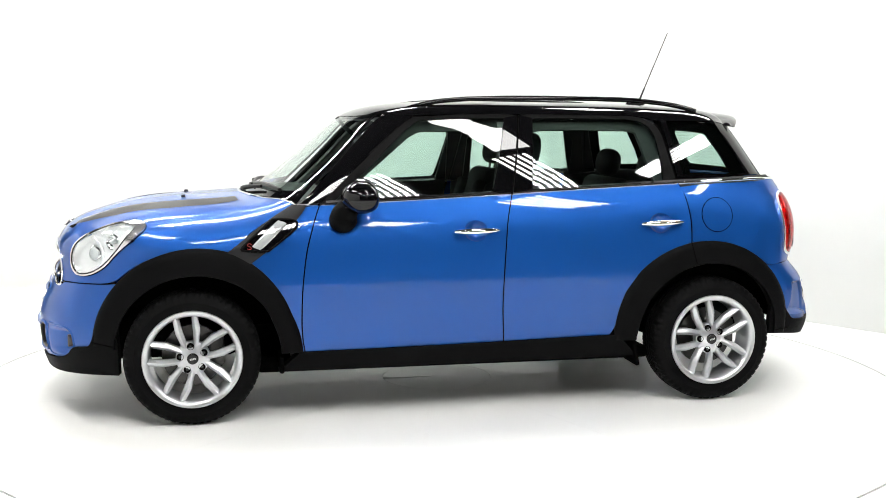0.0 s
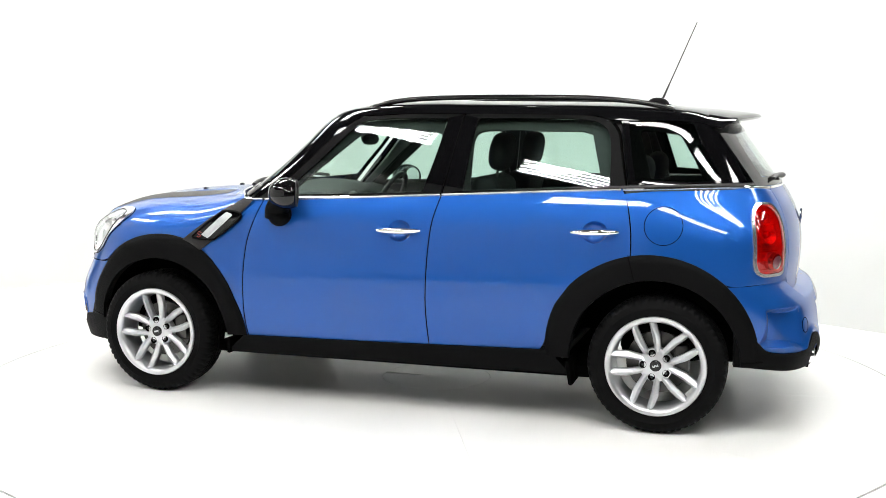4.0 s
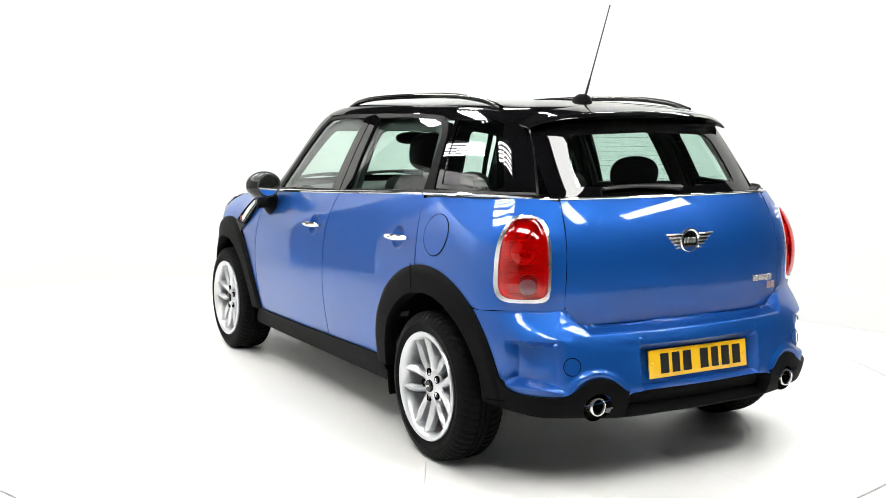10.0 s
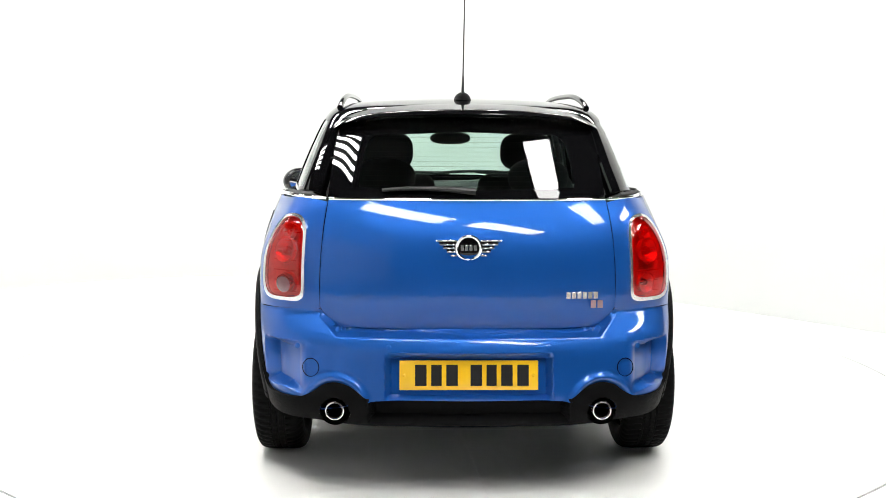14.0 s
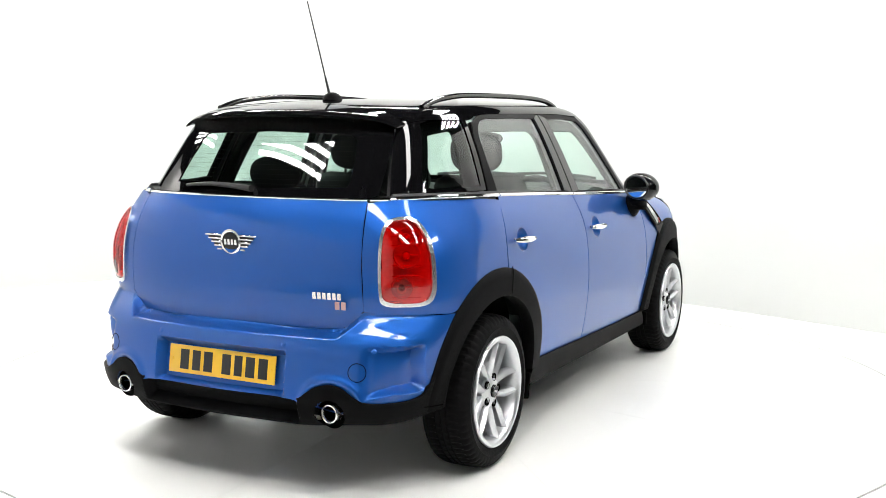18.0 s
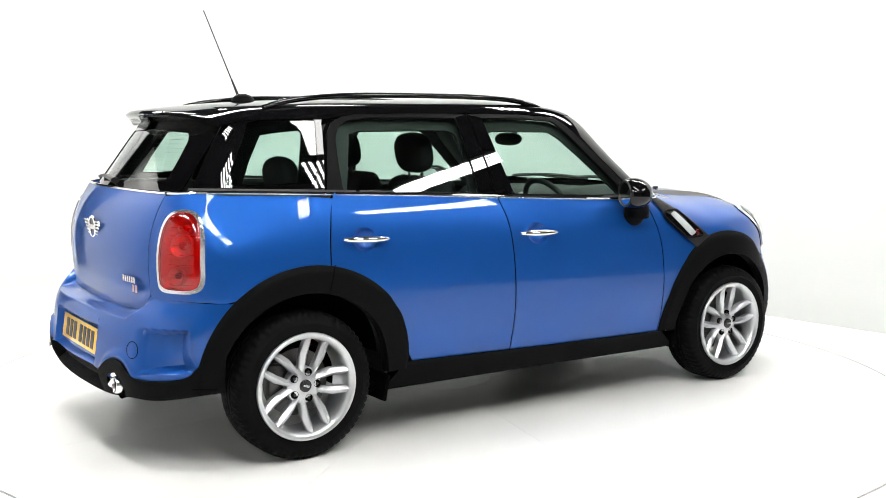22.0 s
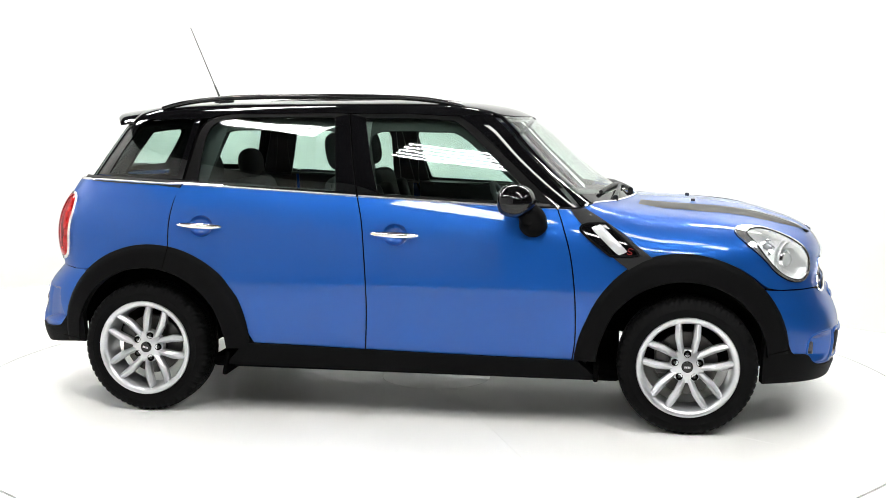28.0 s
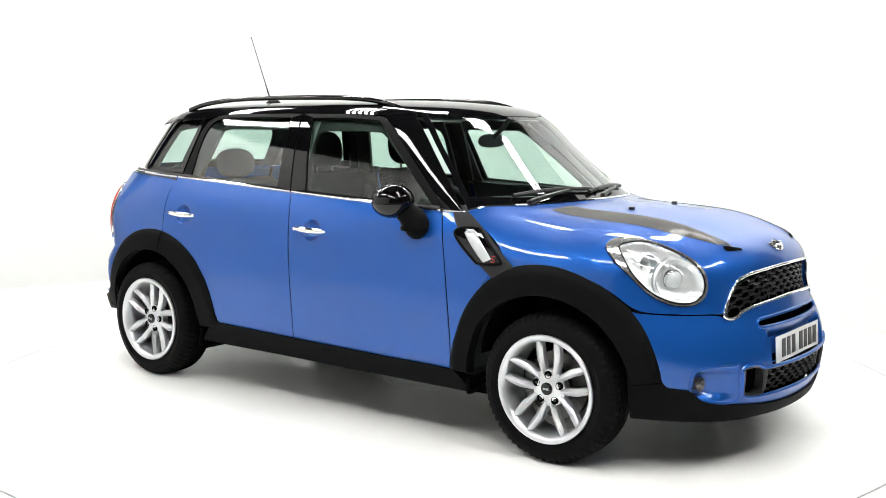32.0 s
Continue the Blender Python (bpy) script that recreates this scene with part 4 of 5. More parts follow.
grid = onto(upper, coons(sym([(-1.795, 0.535, 1.128), (-1.83, 0.3, 1.128), (-1.845, 0, 1.128)]), sym([(-1.565, 0.49, 1.43), (-1.61, 0.3, 1.43), (-1.62, 0, 1.43)]), r3, [(x, -y, z) for x, y, z in r3], 90, 70))
rear_window = mesh_object("rear_window", *sheet(grid, upper, rim=0, lift=-0.003), SIDE_GLASS, car, "dark tinted rear window glass")


# near-black bars behind the pillar gaps, in place of the shade in them
def upper_gap_bar(pts):
    p = onto(upper, curve(side_points(pts, 0.70), 30), 1)
    return tube(p - normal(upper, p) * 0.011, 0.009, 8)


both("gap_shade_bar", *upper_gap_bar([(-1.131, 1.112), (-1.103, 1.25), (-1.081, 1.368), (-1.052, 1.416)]), DARK, car)
both("gap_shade_bar", *upper_gap_bar([(-0.251, 1.068), (-0.286, 1.25), (-0.320, 1.455)]), DARK, car)


# ================= lamps of the car =================
def spots(center, r, n=20, sx=1.0):
    """A small round outline standing across the skin near center."""
    c = onto(body, np.array([center], float))[0]
    w = normal(body, c[None])[0]
    a = np.cross(w, (0, 0, 1))
    a /= np.linalg.norm(a)
    b = np.cross(a, w)
    return [tuple(c + r * (a * sx * math.cos(t) + b * math.sin(t))) for t in np.linspace(0, 2 * np.pi, n, endpoint=False)]


tails = both("tail_lamp", *pane(TL_IN, body, None, 90, 0.006, 12, dome=0.016), RED_LENS, car, "red tail lamp lens")
bez = both("tail_lamp_bezel", *ring_sheet(TL_OUT, TL_IN, body, None, 120, 0.012, 0.010, 4), BRIGHT, car, "chrome tail lamp bezel")


def facing(center, lift):
    """The pose of a round part that looks straight out of the skin near center."""
    c = onto(body, np.array([center], float))[0]
    w = normal(body, c[None])[0]
    a = np.cross(w, (0, 0, 1))
    a /= np.linalg.norm(a)
    m = Matrix((Vector(a), Vector(w), Vector(np.cross(a, w)))).transposed().to_4x4()
    m.translation = Vector(c + w * lift)
    return m


for s, lamp in zip((1, -1), tails):
    side = (lambda v, f: (v, f)) if s > 0 else mirrored
    mesh_object("lamp_bed", *side(*pane(TL_IN, body, None, 70, -0.004, 10, dome=-0.030)), LAMP_BED, lamp, "ribbed red bed behind the lens")
    for (cx, cy, cz), r, bulb in (((-1.755, 0.705, 1.000), 0.030, RED_GLOW), ((-1.77, 0.71, 0.925), 0.047, ORANGE), ((-1.79, 0.70, 0.800), 0.037, LENS_WHITE if s > 0 else DIM_RED)):
        m = facing((cx, cy, cz), -0.012)
        mesh_object("reflector_cup", *side(*lathe([(0.004, -0.020), (r * 0.5, -0.016), (r * 0.85, -0.004), (r, 0.008), (r + 0.003, 0.008), (r + 0.004, -0.01)], 36, m)), REFLECTOR, lamp, "silver reflector cup")
        mesh_object("bulb", *side(*lathe([(0.001, 0.006), (r * 0.25, 0.004), (r * 0.36, -0.006), (r * 0.36, -0.02)], 20, m)), bulb, lamp)
    for k in range(7):
        z = 0.765 + 0.0065 * k * 6.2
        m = facing((-1.77, 0.708, z), -0.014)
        mesh_object("lens_rib", *side(*tube([tuple(m @ Vector((x, 0.0, 0))) for x in np.linspace(-0.055, 0.055, 8)], 0.0022, 6)), RED_GLOW, lamp)
    if s > 0:
        mesh_object("reversing_lens", *side(*pane(spots((-1.79, 0.70, 0.800), 0.034), body, None, 32, 0.0165, 8, dome=0.006)), SMOKE_LENS, lamp, "clear reversing lamp lens")

bowls = both("headlamp", *pane(HL_IN, body, None, 90, -0.004, 14, dome=-0.055), REFLECTOR, car, "bright silver headlamp reflector")
both("headlamp_bezel", *ring_sheet(HL_OUT, HL_IN, body, None, 140, 0.03, 0.009, 6), BRIGHT, car, "chrome headlamp bezel")
both("headlamp_seal", *edge_bar(HL_OUT, body, None, 0.003, 140, 0.001), DARK, car)
both("lens_seal", *edge_bar(HL_IN, body, None, 0.0035, 140, 0.008), GLOSS_BLACK, car)
lens = both("headlamp_glass", *pane(HL_IN, body, None, 90, 0.003, 12, dome=0.014), LAMP_GLASS, car, "clear headlamp glass")
for o in lens:
    o.visible_shadow = False
for s, lamp in zip((1, -1), bowls):
    face = pose(1.745, s * 0.612, 0.790) @ Matrix.Rotation(math.atan2(s * 0.62, 0.75), 4, "Z") @ pose(0, 0, 0, 0, 0, -90)
    mesh_object("main_beam", *lathe([(0.001, 0.012), (0.02, 0.010), (0.034, 0.004), (0.041, -0.006), (0.046, -0.004), (0.05, -0.02), (0.04, -0.045)], 36, face), CHROME, lamp, "chrome projector ring")
    mesh_object("projector", *lathe([(0.001, 0.020), (0.015, 0.018), (0.027, 0.011), (0.034, 0.0)], 30, face @ pose(0, 0.004, 0)), LENS_WHITE, lamp, "clear projector lens")
    side = pose(1.655, s * 0.665, 0.850) @ Matrix.Rotation(math.atan2(s * 0.8, 0.55), 4, "Z") @ pose(0, 0, 0, 0, 0, -90)
    mesh_object("side_reflector", *lathe([(0.001, -0.020), (0.018, -0.014), (0.032, 0.0), (0.036, 0.006), (0.039, 0.0)], 30, side), CHROME, lamp, "small chrome side reflector")
    mesh_object("bulb", *lathe([(0.001, 0.016), (0.008, 0.012), (0.010, 0.0), (0.010, -0.02)], 16, side), LENS_WHITE, lamp)
    dish = [(0.050, -0.018), (0.062, -0.012), (0.074, 0.000), (0.083, 0.014), (0.086, 0.016), (0.087, 0.010)]
    v, f = lathe(dish, 48, face)
    for q in range(len(v)):
        if (q % 48) % 4 == 0 and q >= 48:
            v[q] = tuple(Vector(v[q]) + face.to_3x3() @ Vector((0, 0.004, 0)))
    mesh_object("main_reflector", v, f, REFLECTOR, lamp, "faceted chrome main reflector")
    arc = [tuple(face @ Vector((0.098 * math.cos(a), 0.006, 0.098 * math.sin(a)))) for a in np.linspace(math.radians(-70), math.radians(70), 16)]
    mesh_object("lamp_brow", *tube(arc, 0.005, 8), DASH_TRIM, lamp, "grey ring segment round the reflector")

# ================= grilles =================
GR = sym([(1.914, 0.497, 0.640), (1.912, 0.480, 0.672), (1.915, 0.452, 0.722), (1.930, 0.412, 0.778), (1.945, 0.355, 0.797), (1.959, 0.288, 0.806), (1.980, 0.1, 0.815), (1.985, 0, 0.816)])
GR_B = sym([(1.930, 0.472, 0.628), (1.947, 0.432, 0.638), (1.960, 0.374, 0.661), (1.995, 0.15, 0.679), (2.0, 0, 0.683)])[::-1]
GRILLE = GR + GR_B
mesh_object("grille_surround", *edge_bar(GRILLE, body, None, 0.0065, 320, 0.004), BRIGHT, car, "chrome grille surround")
gp = [(y, z) for _, y, z in GRILLE]
yy, zz = np.meshgrid(np.linspace(-0.5, 0.5, 60), np.linspace(0.60, 0.83, 20))
back = onto(body, np.stack([np.full_like(yy, 1.95), yy, zz], -1), 0)
back[..., 0] -= 0.042
radiator_grille = mesh_object("radiator_grille", *sheet(back, None, 0), DARK, car, "black radiator grille with wavy bars")


def mesh_bars(parent, poly, rows, x_lift, pitch, amp, r):
    for k, z0 in enumerate(rows):
        run = []
        ys = np.linspace(-0.52, 0.52, 261)
        zs = z0(ys) if callable(z0) else np.full_like(ys, z0)
        wave = amp * np.clip(3 * np.sin(2 * np.pi * (ys / pitch + 0.5 * k)), -1, 1)
        keep = [inside(poly, (a, b)) for a, b in zip(ys, zs + wave)]
        if sum(keep) < 6:
            continue
        i0, i1 = keep.index(True), len(keep) - 1 - keep[::-1].index(True)
        p = onto(body, np.stack([np.full(i1 - i0 + 1, 1.98), ys[i0:i1 + 1], (zs + wave)[i0:i1 + 1]], 1), 0)
        p[:, 0] += x_lift
        mesh_object("grille_bar", *tube(p, r, 6), TRIM_BLACK, parent)


mesh_bars(radiator_grille, gp, [lambda y, q=q: (0.683 - 0.20 * y ** 2) + (0.812 - 0.683 + 0.04 * y ** 2) * q for q in (0.13, 0.30, 0.47, 0.64, 0.81)], -0.022, 0.088, 0.004, 0.0052)
for k in range(6):
    for j in range(-6, 7):
        y = (j + 0.5 * (k % 2)) * 0.088 * 0.86
        q = (-0.04, 0.13, 0.30, 0.47, 0.64, 0.81)[k]
        lo, hi = 0.683 - 0.20 * y ** 2, 0.812 - 0.16 * y ** 2
        z0, z1 = lo + (hi - lo) * q, lo + (hi - lo) * min(1.0, q + 0.17)
        if inside(gp, (y, (z0 + z1) / 2)):
            p = onto(body, np.array([(1.98, y, z0), (1.98, y, z1)]), 0)
            p[:, 0] -= 0.024
            mesh_object("grille_web", *tube(p, 0.0035, 5), TRIM_BLACK, radiator_grille)

yy, zz = np.meshgrid(np.linspace(-0.5, 0.5, 60), np.linspace(0.21, 0.46, 20))
back = onto(body, np.stack([np.full_like(yy, 2.0), yy, zz], -1), 0)
back[..., 0] -= 0.042
lower_grille = mesh_object("lower_grille", *sheet(back, None, 0), DARK, car, "black lower air intake")
mid = [(y, z) for y, z in ((0.345, 0.42), (-0.345, 0.42), (-0.345, 0.308), (0.345, 0.308))]
mesh_bars(lower_grille, mid, [0.325, 0.345, 0.365, 0.385, 0.405], -0.020, 0.07, 0.004, 0.0045)
low3 = [(2.0, y, z) for y, z in LOW_GRILLE]
mesh_object("intake_rim", *edge_bar(dense(low3, 6), body, 0, 0.008, 260, 0.002, smooth=False), PAINT, lower_grille, "blue rim of the lower intake")
for s in (1, -1):
    ring = [(2.0, s * y, z) for y, z in ((0.47, 0.425), (0.45, 0.438), (0.40, 0.438), (0.355, 0.418), (0.352, 0.33), (0.38, 0.315), (0.44, 0.318), (0.465, 0.335))]
    mesh_object("duct_frame", *edge_bar(ring, body, 0, 0.011, 90, -0.006), TRIM_BLACK, lower_grille, "black brake duct frame")
    duct = onto(body, np.array(ring), 0)
    inner = duct - np.array([0.055, 0, 0])
    n = len(ring)
    v = [tuple(q) for q in duct - np.array([0.01, 0, 0])] + [tuple(q) for q in inner]
    mesh_object("duct", v, [(i, (i + 1) % n, n + (i + 1) % n, n + i) for i in range(n)] + [tuple(range(n, 2 * n))], TRIM_BLACK, lower_grille)
yy, zz = np.meshgrid(np.linspace(-0.36, 0.36, 50), np.linspace(0.57, 0.63, 8))
back = onto(body, np.stack([np.full_like(yy, 2.0), yy, zz], -1), 0)
back[..., 0] -= 0.04
upper_slot = mesh_object("upper_intake", *sheet(back, None, 0), DARK, car, "black slot above the number plate")
mesh_object("slot_rim", *edge_bar(dense([(2.0, y, z) for y, z in SLOT], 8), body, 0, 0.0075, 200, -0.002, smooth=False), PAINT, upper_slot)
# dark box added behind the intake, to block brightness showing through it
part("intake_block", box_bm(0.16, 0.92, 0.22, (1.845, 0, 0.335), 0.02), DARK, lower_grille)
# black lower lip
fl_top = sym([(1.655, 0.83, 0.455), (1.69, 0.79, 0.452), (1.735, 0.745, 0.440), (1.765, 0.71, 0.376), (1.80, 0.69, 0.364), (1.846, 0.655, 0.355), (1.878, 0.62, 0.317), (1.93, 0.55, 0.292), (1.979, 0.465, 0.285), (2.03, 0.25, 0.266), (2.05, 0, 0.258)])
fl_bot = sym([(1.655, 0.80, 0.222), (1.75, 0.73, 0.224), (1.87, 0.58, 0.228), (1.98, 0.35, 0.226), (2.02, 0, 0.222)])
grid = onto(body, coons(fl_bot, fl_top, [fl_bot[0], (1.655, 0.83, 0.34), fl_top[0]], [fl_bot[-1], (1.655, -0.83, 0.34), fl_top[-1]], 150, 14))
mesh_object("front_lip", *sheet(grid, body, rim=0.03, lift=0.010), CLADDING, car, "black grained plastic front lip")
# rear valance
rv_top = sym([(-1.64, 0.84, 0.53), (-1.70, 0.81, 0.49), (-1.75, 0.785, 0.43), (-1.787, 0.768, 0.398), (-1.87, 0.69, 0.388), (-1.93, 0.635, 0.388), (-1.955, 0.585, 0.410), (-1.970, 0.545, 0.440), (-1.981, 0.495, 0.450), (-1.992, 0.445, 0.438), (-2.002, 0.41, 0.415), (-2.008, 0.385, 0.398), (-2.014, 0.34, 0.394), (-2.034, 0, 0.394)])
rv_bot = sym([(-1.64, 0.81, 0.322), (-1.72, 0.77, 0.322), (-1.85, 0.68, 0.316), (-1.95, 0.58, 0.300), (-1.995, 0.40, 0.280), (-2.02, 0.2, 0.278), (-2.02, 0, 0.278)])


def diffuser(p):
    y, z = np.abs(p[..., 1]), p[..., 2]
    return -0.05 * np.clip((0.375 - y) / 0.02, 0, 1) * np.clip((z - 0.298) / 0.012, 0, 1)


grid = onto(body, coons(rv_bot, rv_top, [rv_bot[0], (-1.64, 0.84, 0.43), rv_top[0]], [rv_bot[-1], (-1.64, -0.84, 0.43), rv_top[-1]], 260, 40))
mesh_object("rear_valance", *sheet(grid, body, rim=0.03, lift=0.012, bulge=diffuser, holes=[pipe_hole]), CLADDING, car, "black plastic rear valance")
for s in (1, -1):
    m = pose(-1.979, s * 0.503, 0.342, 0, 0, 90)
    ex = mesh_object("exhaust_pipe", *lathe([(0.028, -0.10), (0.028, 0.010), (0.031, 0.015), (0.035, 0.013), (0.037, 0.005), (0.037, -0.14)], 40, m), BRIGHT, car, "chrome exhaust tailpipe")
    mesh_object("pipe_bore", *lathe([(0.0278, 0.004), (0.0275, -0.09), (0.001, -0.09)], 30, m), DARK, ex)
    mesh_object("pipe_recess", *lathe([(0.060, -0.012), (0.057, -0.03), (0.055, -0.10), (0.001, -0.10)], 40, m), DARK, car)
both("tow_cover", *edge_bar(spots((-1.955, 0.60, 0.50), 0.034, 30), body, None, 0.0016, 60, 0.0), DARK, car)
for y in (0.30, 0.66):
    both("parking_sensor", *pane(spots((-1.99 if y < 0.5 else -1.93, y, 0.585), 0.011, 16), body, None, 20, 0.001, 4, dome=0.002), PAINT, car, "blue parking sensor")
# fog lamps
for s in (1, -1):
    m = pose(1.868, s * 0.622, 0.380) @ Matrix.Rotation(math.atan2(s * 0.15, 0.98), 4, "Z") @ pose(0, 0, 0, 0, 0, -90)
    fog = mesh_object("fog_lamp", *lathe([(0.026, -0.03), (0.029, 0.010), (0.026, 0.013), (0.022, 0.008), (0.012, -0.008), (0.001, -0.012)], 32, m), STEEL, car, "small round fog lamp with silver reflector")
    mesh_object("fog_glass", *lathe([(0.001, 0.014), (0.014, 0.012), (0.023, 0.008)], 24, m), LAMP_GLASS, fog)
    rec = [(1.848, s * 0.654, 0.350), (1.853, s * 0.653, 0.419), (1.888, s * 0.624, 0.446), (1.96, s * 0.53, 0.450), (1.984, s * 0.490, 0.440), (1.980, s * 0.480, 0.32), (1.962, s * 0.507, 0.296), (1.90, s * 0.595, 0.305), (1.868, s * 0.63, 0.322)]
    mesh_object("fog_surround", *edge_bar(rec, body, None, 0.006, 100, -0.001), PAINT, car, "raised blue moulding round the fog lamp")


# ================= number plates, badges =================
def number_plate(name, m, material, label):
    p = part(name, box_bm(0.52, 0.006, 0.111, (0, 0, 0), 0.0025), material, car, label)
    p.matrix_basis = m
    x = -0.205
    for i, w in enumerate((0.05, 0.046, 0.05, None, 0.05, 0.044, 0.05, 0.05)):
        if w is None:
            x += 0.030
            continue
        part("mark_bar", box_bm(w * 0.86, 0.002, 0.079, (x + w / 2, -0.0038, 0.0), 0.0006, 1), INK, p, "black bar mark")
        x += w + 0.0105
    for x in (-0.242, 0.242):
        mesh_object("screw_cap", *lathe([(0.001, 0.003), (0.005, 0.002), (0.007, 0)], 14, pose(x, -0.003, 0, 0, 0, 180)), material, p)
    return p


number_plate("rear_number_plate", pose(-1.988, 0, 0.478, 0, 0, -90) @ pose(0, 0, 0, -8, 0, 0), PLATE_Y, "yellow rear number plate with black marks")
number_plate("front_number_plate", pose(2.047, 0, 0.480, 0, 0, 90) @ pose(0, 0, 0, -3, 0, 0), PLATE_W, "white front number plate with black marks")


def badge(m, k=1.0):
    ring = mesh_object("badge", *lathe([(0.050 * k, 0), (0.050 * k, 0.007), (0.045 * k, 0.010), (0.040 * k, 0.007), (0.039 * k, 0.003)], 48, m), CHROME, car, "round winged chrome badge with black centre")
    mesh_object("badge_disc", *lathe([(0.001, 0.006), (0.03 * k, 0.0055), (0.040 * k, 0.004)], 40, m), GLOSS_BLACK, ring)
    for i in range(4):
        part("badge_mark", box_bm(0.011 * k, 0.003, 0.022 * k, (0.0165 * k * (i - 1.5), 0.0065, 0), 0.0006, 1, None), CHROME, ring).matrix_basis = m
    for s in (1, -1):
        for j in range(5):
            z = (0.026 - 0.0140 * j) * k
            w = (0.080 - 0.0140 * j) * k
            b = part("wing_bar", box_bm(w, 0.006, 0.0078 * k, (s * (0.044 * k + w / 2), 0.004, z), 0.0018, 1), CHROME, ring)
            b.matrix_basis = m
            if j < 4:
                b = part("wing_gap", box_bm(w - 0.012 * k, 0.003, 0.008 * k, (s * (0.044 * k + w / 2 - 0.006 * k), 0.0015, z - 0.007 * k), 0.0006, 1), GLOSS_BLACK, ring)
                b.matrix_basis = m
    return ring


badge(pose(-1.911, 0, 0.950, 0, 0, 90) @ pose(0, 0, 0, -3, 0, 0))
badge(pose(1.936, 0, 0.888, 0, 0, -90) @ pose(0, 0, 0, 48, 0, 0), 0.62)
# model name, as plain bars
name_bar = part("model_mark", box_bm(0.002, 0.016, 0.026, (-1.903, -0.381, 0.766), 0.0006, 1), BEZEL, car, "slanted chrome bar lettering")
for i in range(1, 6):
    part("mark_bar", box_bm(0.002, 0.016, 0.026, (-1.903 + 0.0022 * i, -0.381 - 0.021 * i, 0.766), 0.0006, 1), BEZEL, name_bar)
for i in range(2):
    part("mark_bar", box_bm(0.002, 0.020, 0.030, (-1.893 + 0.003 * i, -0.478 - 0.026 * i, 0.732), 0.0006, 1), mat("red_silver_mark", (0.5, 0.34, 0.34), 0.3, 0.6), name_bar)

# ================= brightwork and handles =================
def belt_bar(x0, x1):
    xs = np.linspace(x0, x1, max(12, int(abs(x1 - x0) / 0.02)))
    p = onto(body, np.stack([xs, np.full_like(xs, 0.8), BELT(xs) - 0.0015], 1), 1)
    return tube(p + np.array([0, 0.002, 0]), 0.0075, 8)


both("belt_moulding", *belt_bar(0.690, -0.243), CHROME, car, "chrome belt moulding")
both("belt_moulding", *belt_bar(-0.253, -1.112), CHROME, car, "chrome belt moulding")
both("belt_moulding", *belt_bar(-1.122, -1.585), CHROME, car, "chrome belt moulding")
both("belt_moulding", *belt_bar(0.80, 0.702), CHROME, car, "chrome belt moulding")
ys = np.linspace(0.535, -0.535, 60)
p = onto(body, np.stack([np.full_like(ys, -1.8), ys, np.full_like(ys, 1.1235)], 1), 0)
mesh_object("tailgate_moulding", *tube(p - np.array([0.002, 0, 0]), 0.0055, 8), CHROME, car, "chrome tailgate moulding")
p0 = onto(body, np.array([(-1.585, 0.72, BELT(-1.585) - 0.0015)]), 1)[0] + np.array([0, 0.002, 0])
p1 = onto(body, np.array([(-1.75, 0.545, 1.1235)]), 0)[0]
k = np.linspace(0, 1, 30)[:, None]
p = onto(shell, curve([p0, p0 * 0.62 + p1 * 0.38 + np.array([-0.012, 0.012, 0]), p0 * 0.25 + p1 * 0.75 + np.array([-0.012, 0.012, 0]), p1], 30))
p[:, 2] = np.linspace(p0[2], p1[2], 30)
both("corner_moulding", *tube(p, np.linspace(0.0075, 0.0055, 30), 8), CHROME, car, "chrome corner moulding")
# scuttle moulding along the bonnet's rear edge
p = np.array([(x, y, z) for x, y, z in br])
mesh_object("scuttle_moulding", *tube(onto(body, curve(p, 80)) + np.array([-0.004, 0, 0.003]), 0.006, 8), CHROME, car, "chrome scuttle moulding")


def handle(x0, z0, x1, z1, door_pair):
    s = np.linspace(0, 1, 25)
    c = np.stack([x0 + (x1 - x0) * s, np.full(25, 0.85), z0 + (z1 - z0) * s], 1)
    c = onto(body, c, 1)
    c[:, 1] += 0.016 + 0.012 * np.sin(np.pi * s)
    r = 0.0168 * np.clip(np.sin(np.pi * np.clip(s * 0.96 + 0.02, 0, 1)), 0, 1) ** 0.42 + 0.001
    v, f = tube(c, r, 12, squash=0.85)
    for k, d in enumerate(door_pair):
        mesh_object("door_handle", *((v, f) if k == 0 else mirrored(v, f)), CHROME, d, "chrome door handle")
        for q in (3, 21):
            w = tube([c[q] - np.array([0, 0.03, 0]), c[q]], 0.007, 8)
            mesh_object("handle_post", *(w if k == 0 else mirrored(*w)), TRIM_BLACK, d)


handle(0.055, 0.893, -0.166, 0.898, doors_front)
handle(-0.897, 0.917, -1.117, 0.924, doors_rear)
# lock barrel on the driver's door
q = onto(body, np.array([(-0.142, -0.85, 0.897)]), 1)[0]
mesh_object("lock_barrel", *lathe([(0.001, 0.034), (0.008, 0.033), (0.0095, 0.02)], 16, pose(q[0], q[1], q[2], 0, 0, 180)), CHROME, doors_front[1])
# fuel flap on the left
c = [(-1.314 + 0.085 * math.cos(t), 0.85, 0.955 + 0.085 * math.sin(t)) for t in np.linspace(0, 2 * np.pi, 40, endpoint=False)]
flap = mesh_object("fuel_flap", *pane(c, body, 1, 72, 0.0025, 8), PAINT, car, "round blue fuel flap")
mesh_object("flap_gap", *edge_bar(c, body, 1, 0.0022, 90, 0.001), DARK, flap)

# side scuttles with repeater lamps
SC = [(0.822, 1.020), (0.752, 1.022), (0.778, 0.985), (0.882, 0.866), (0.905, 0.845), (0.955, 0.808), (1.030, 0.752), (1.135, 0.806), (0.968, 0.932), (0.90, 0.975)]
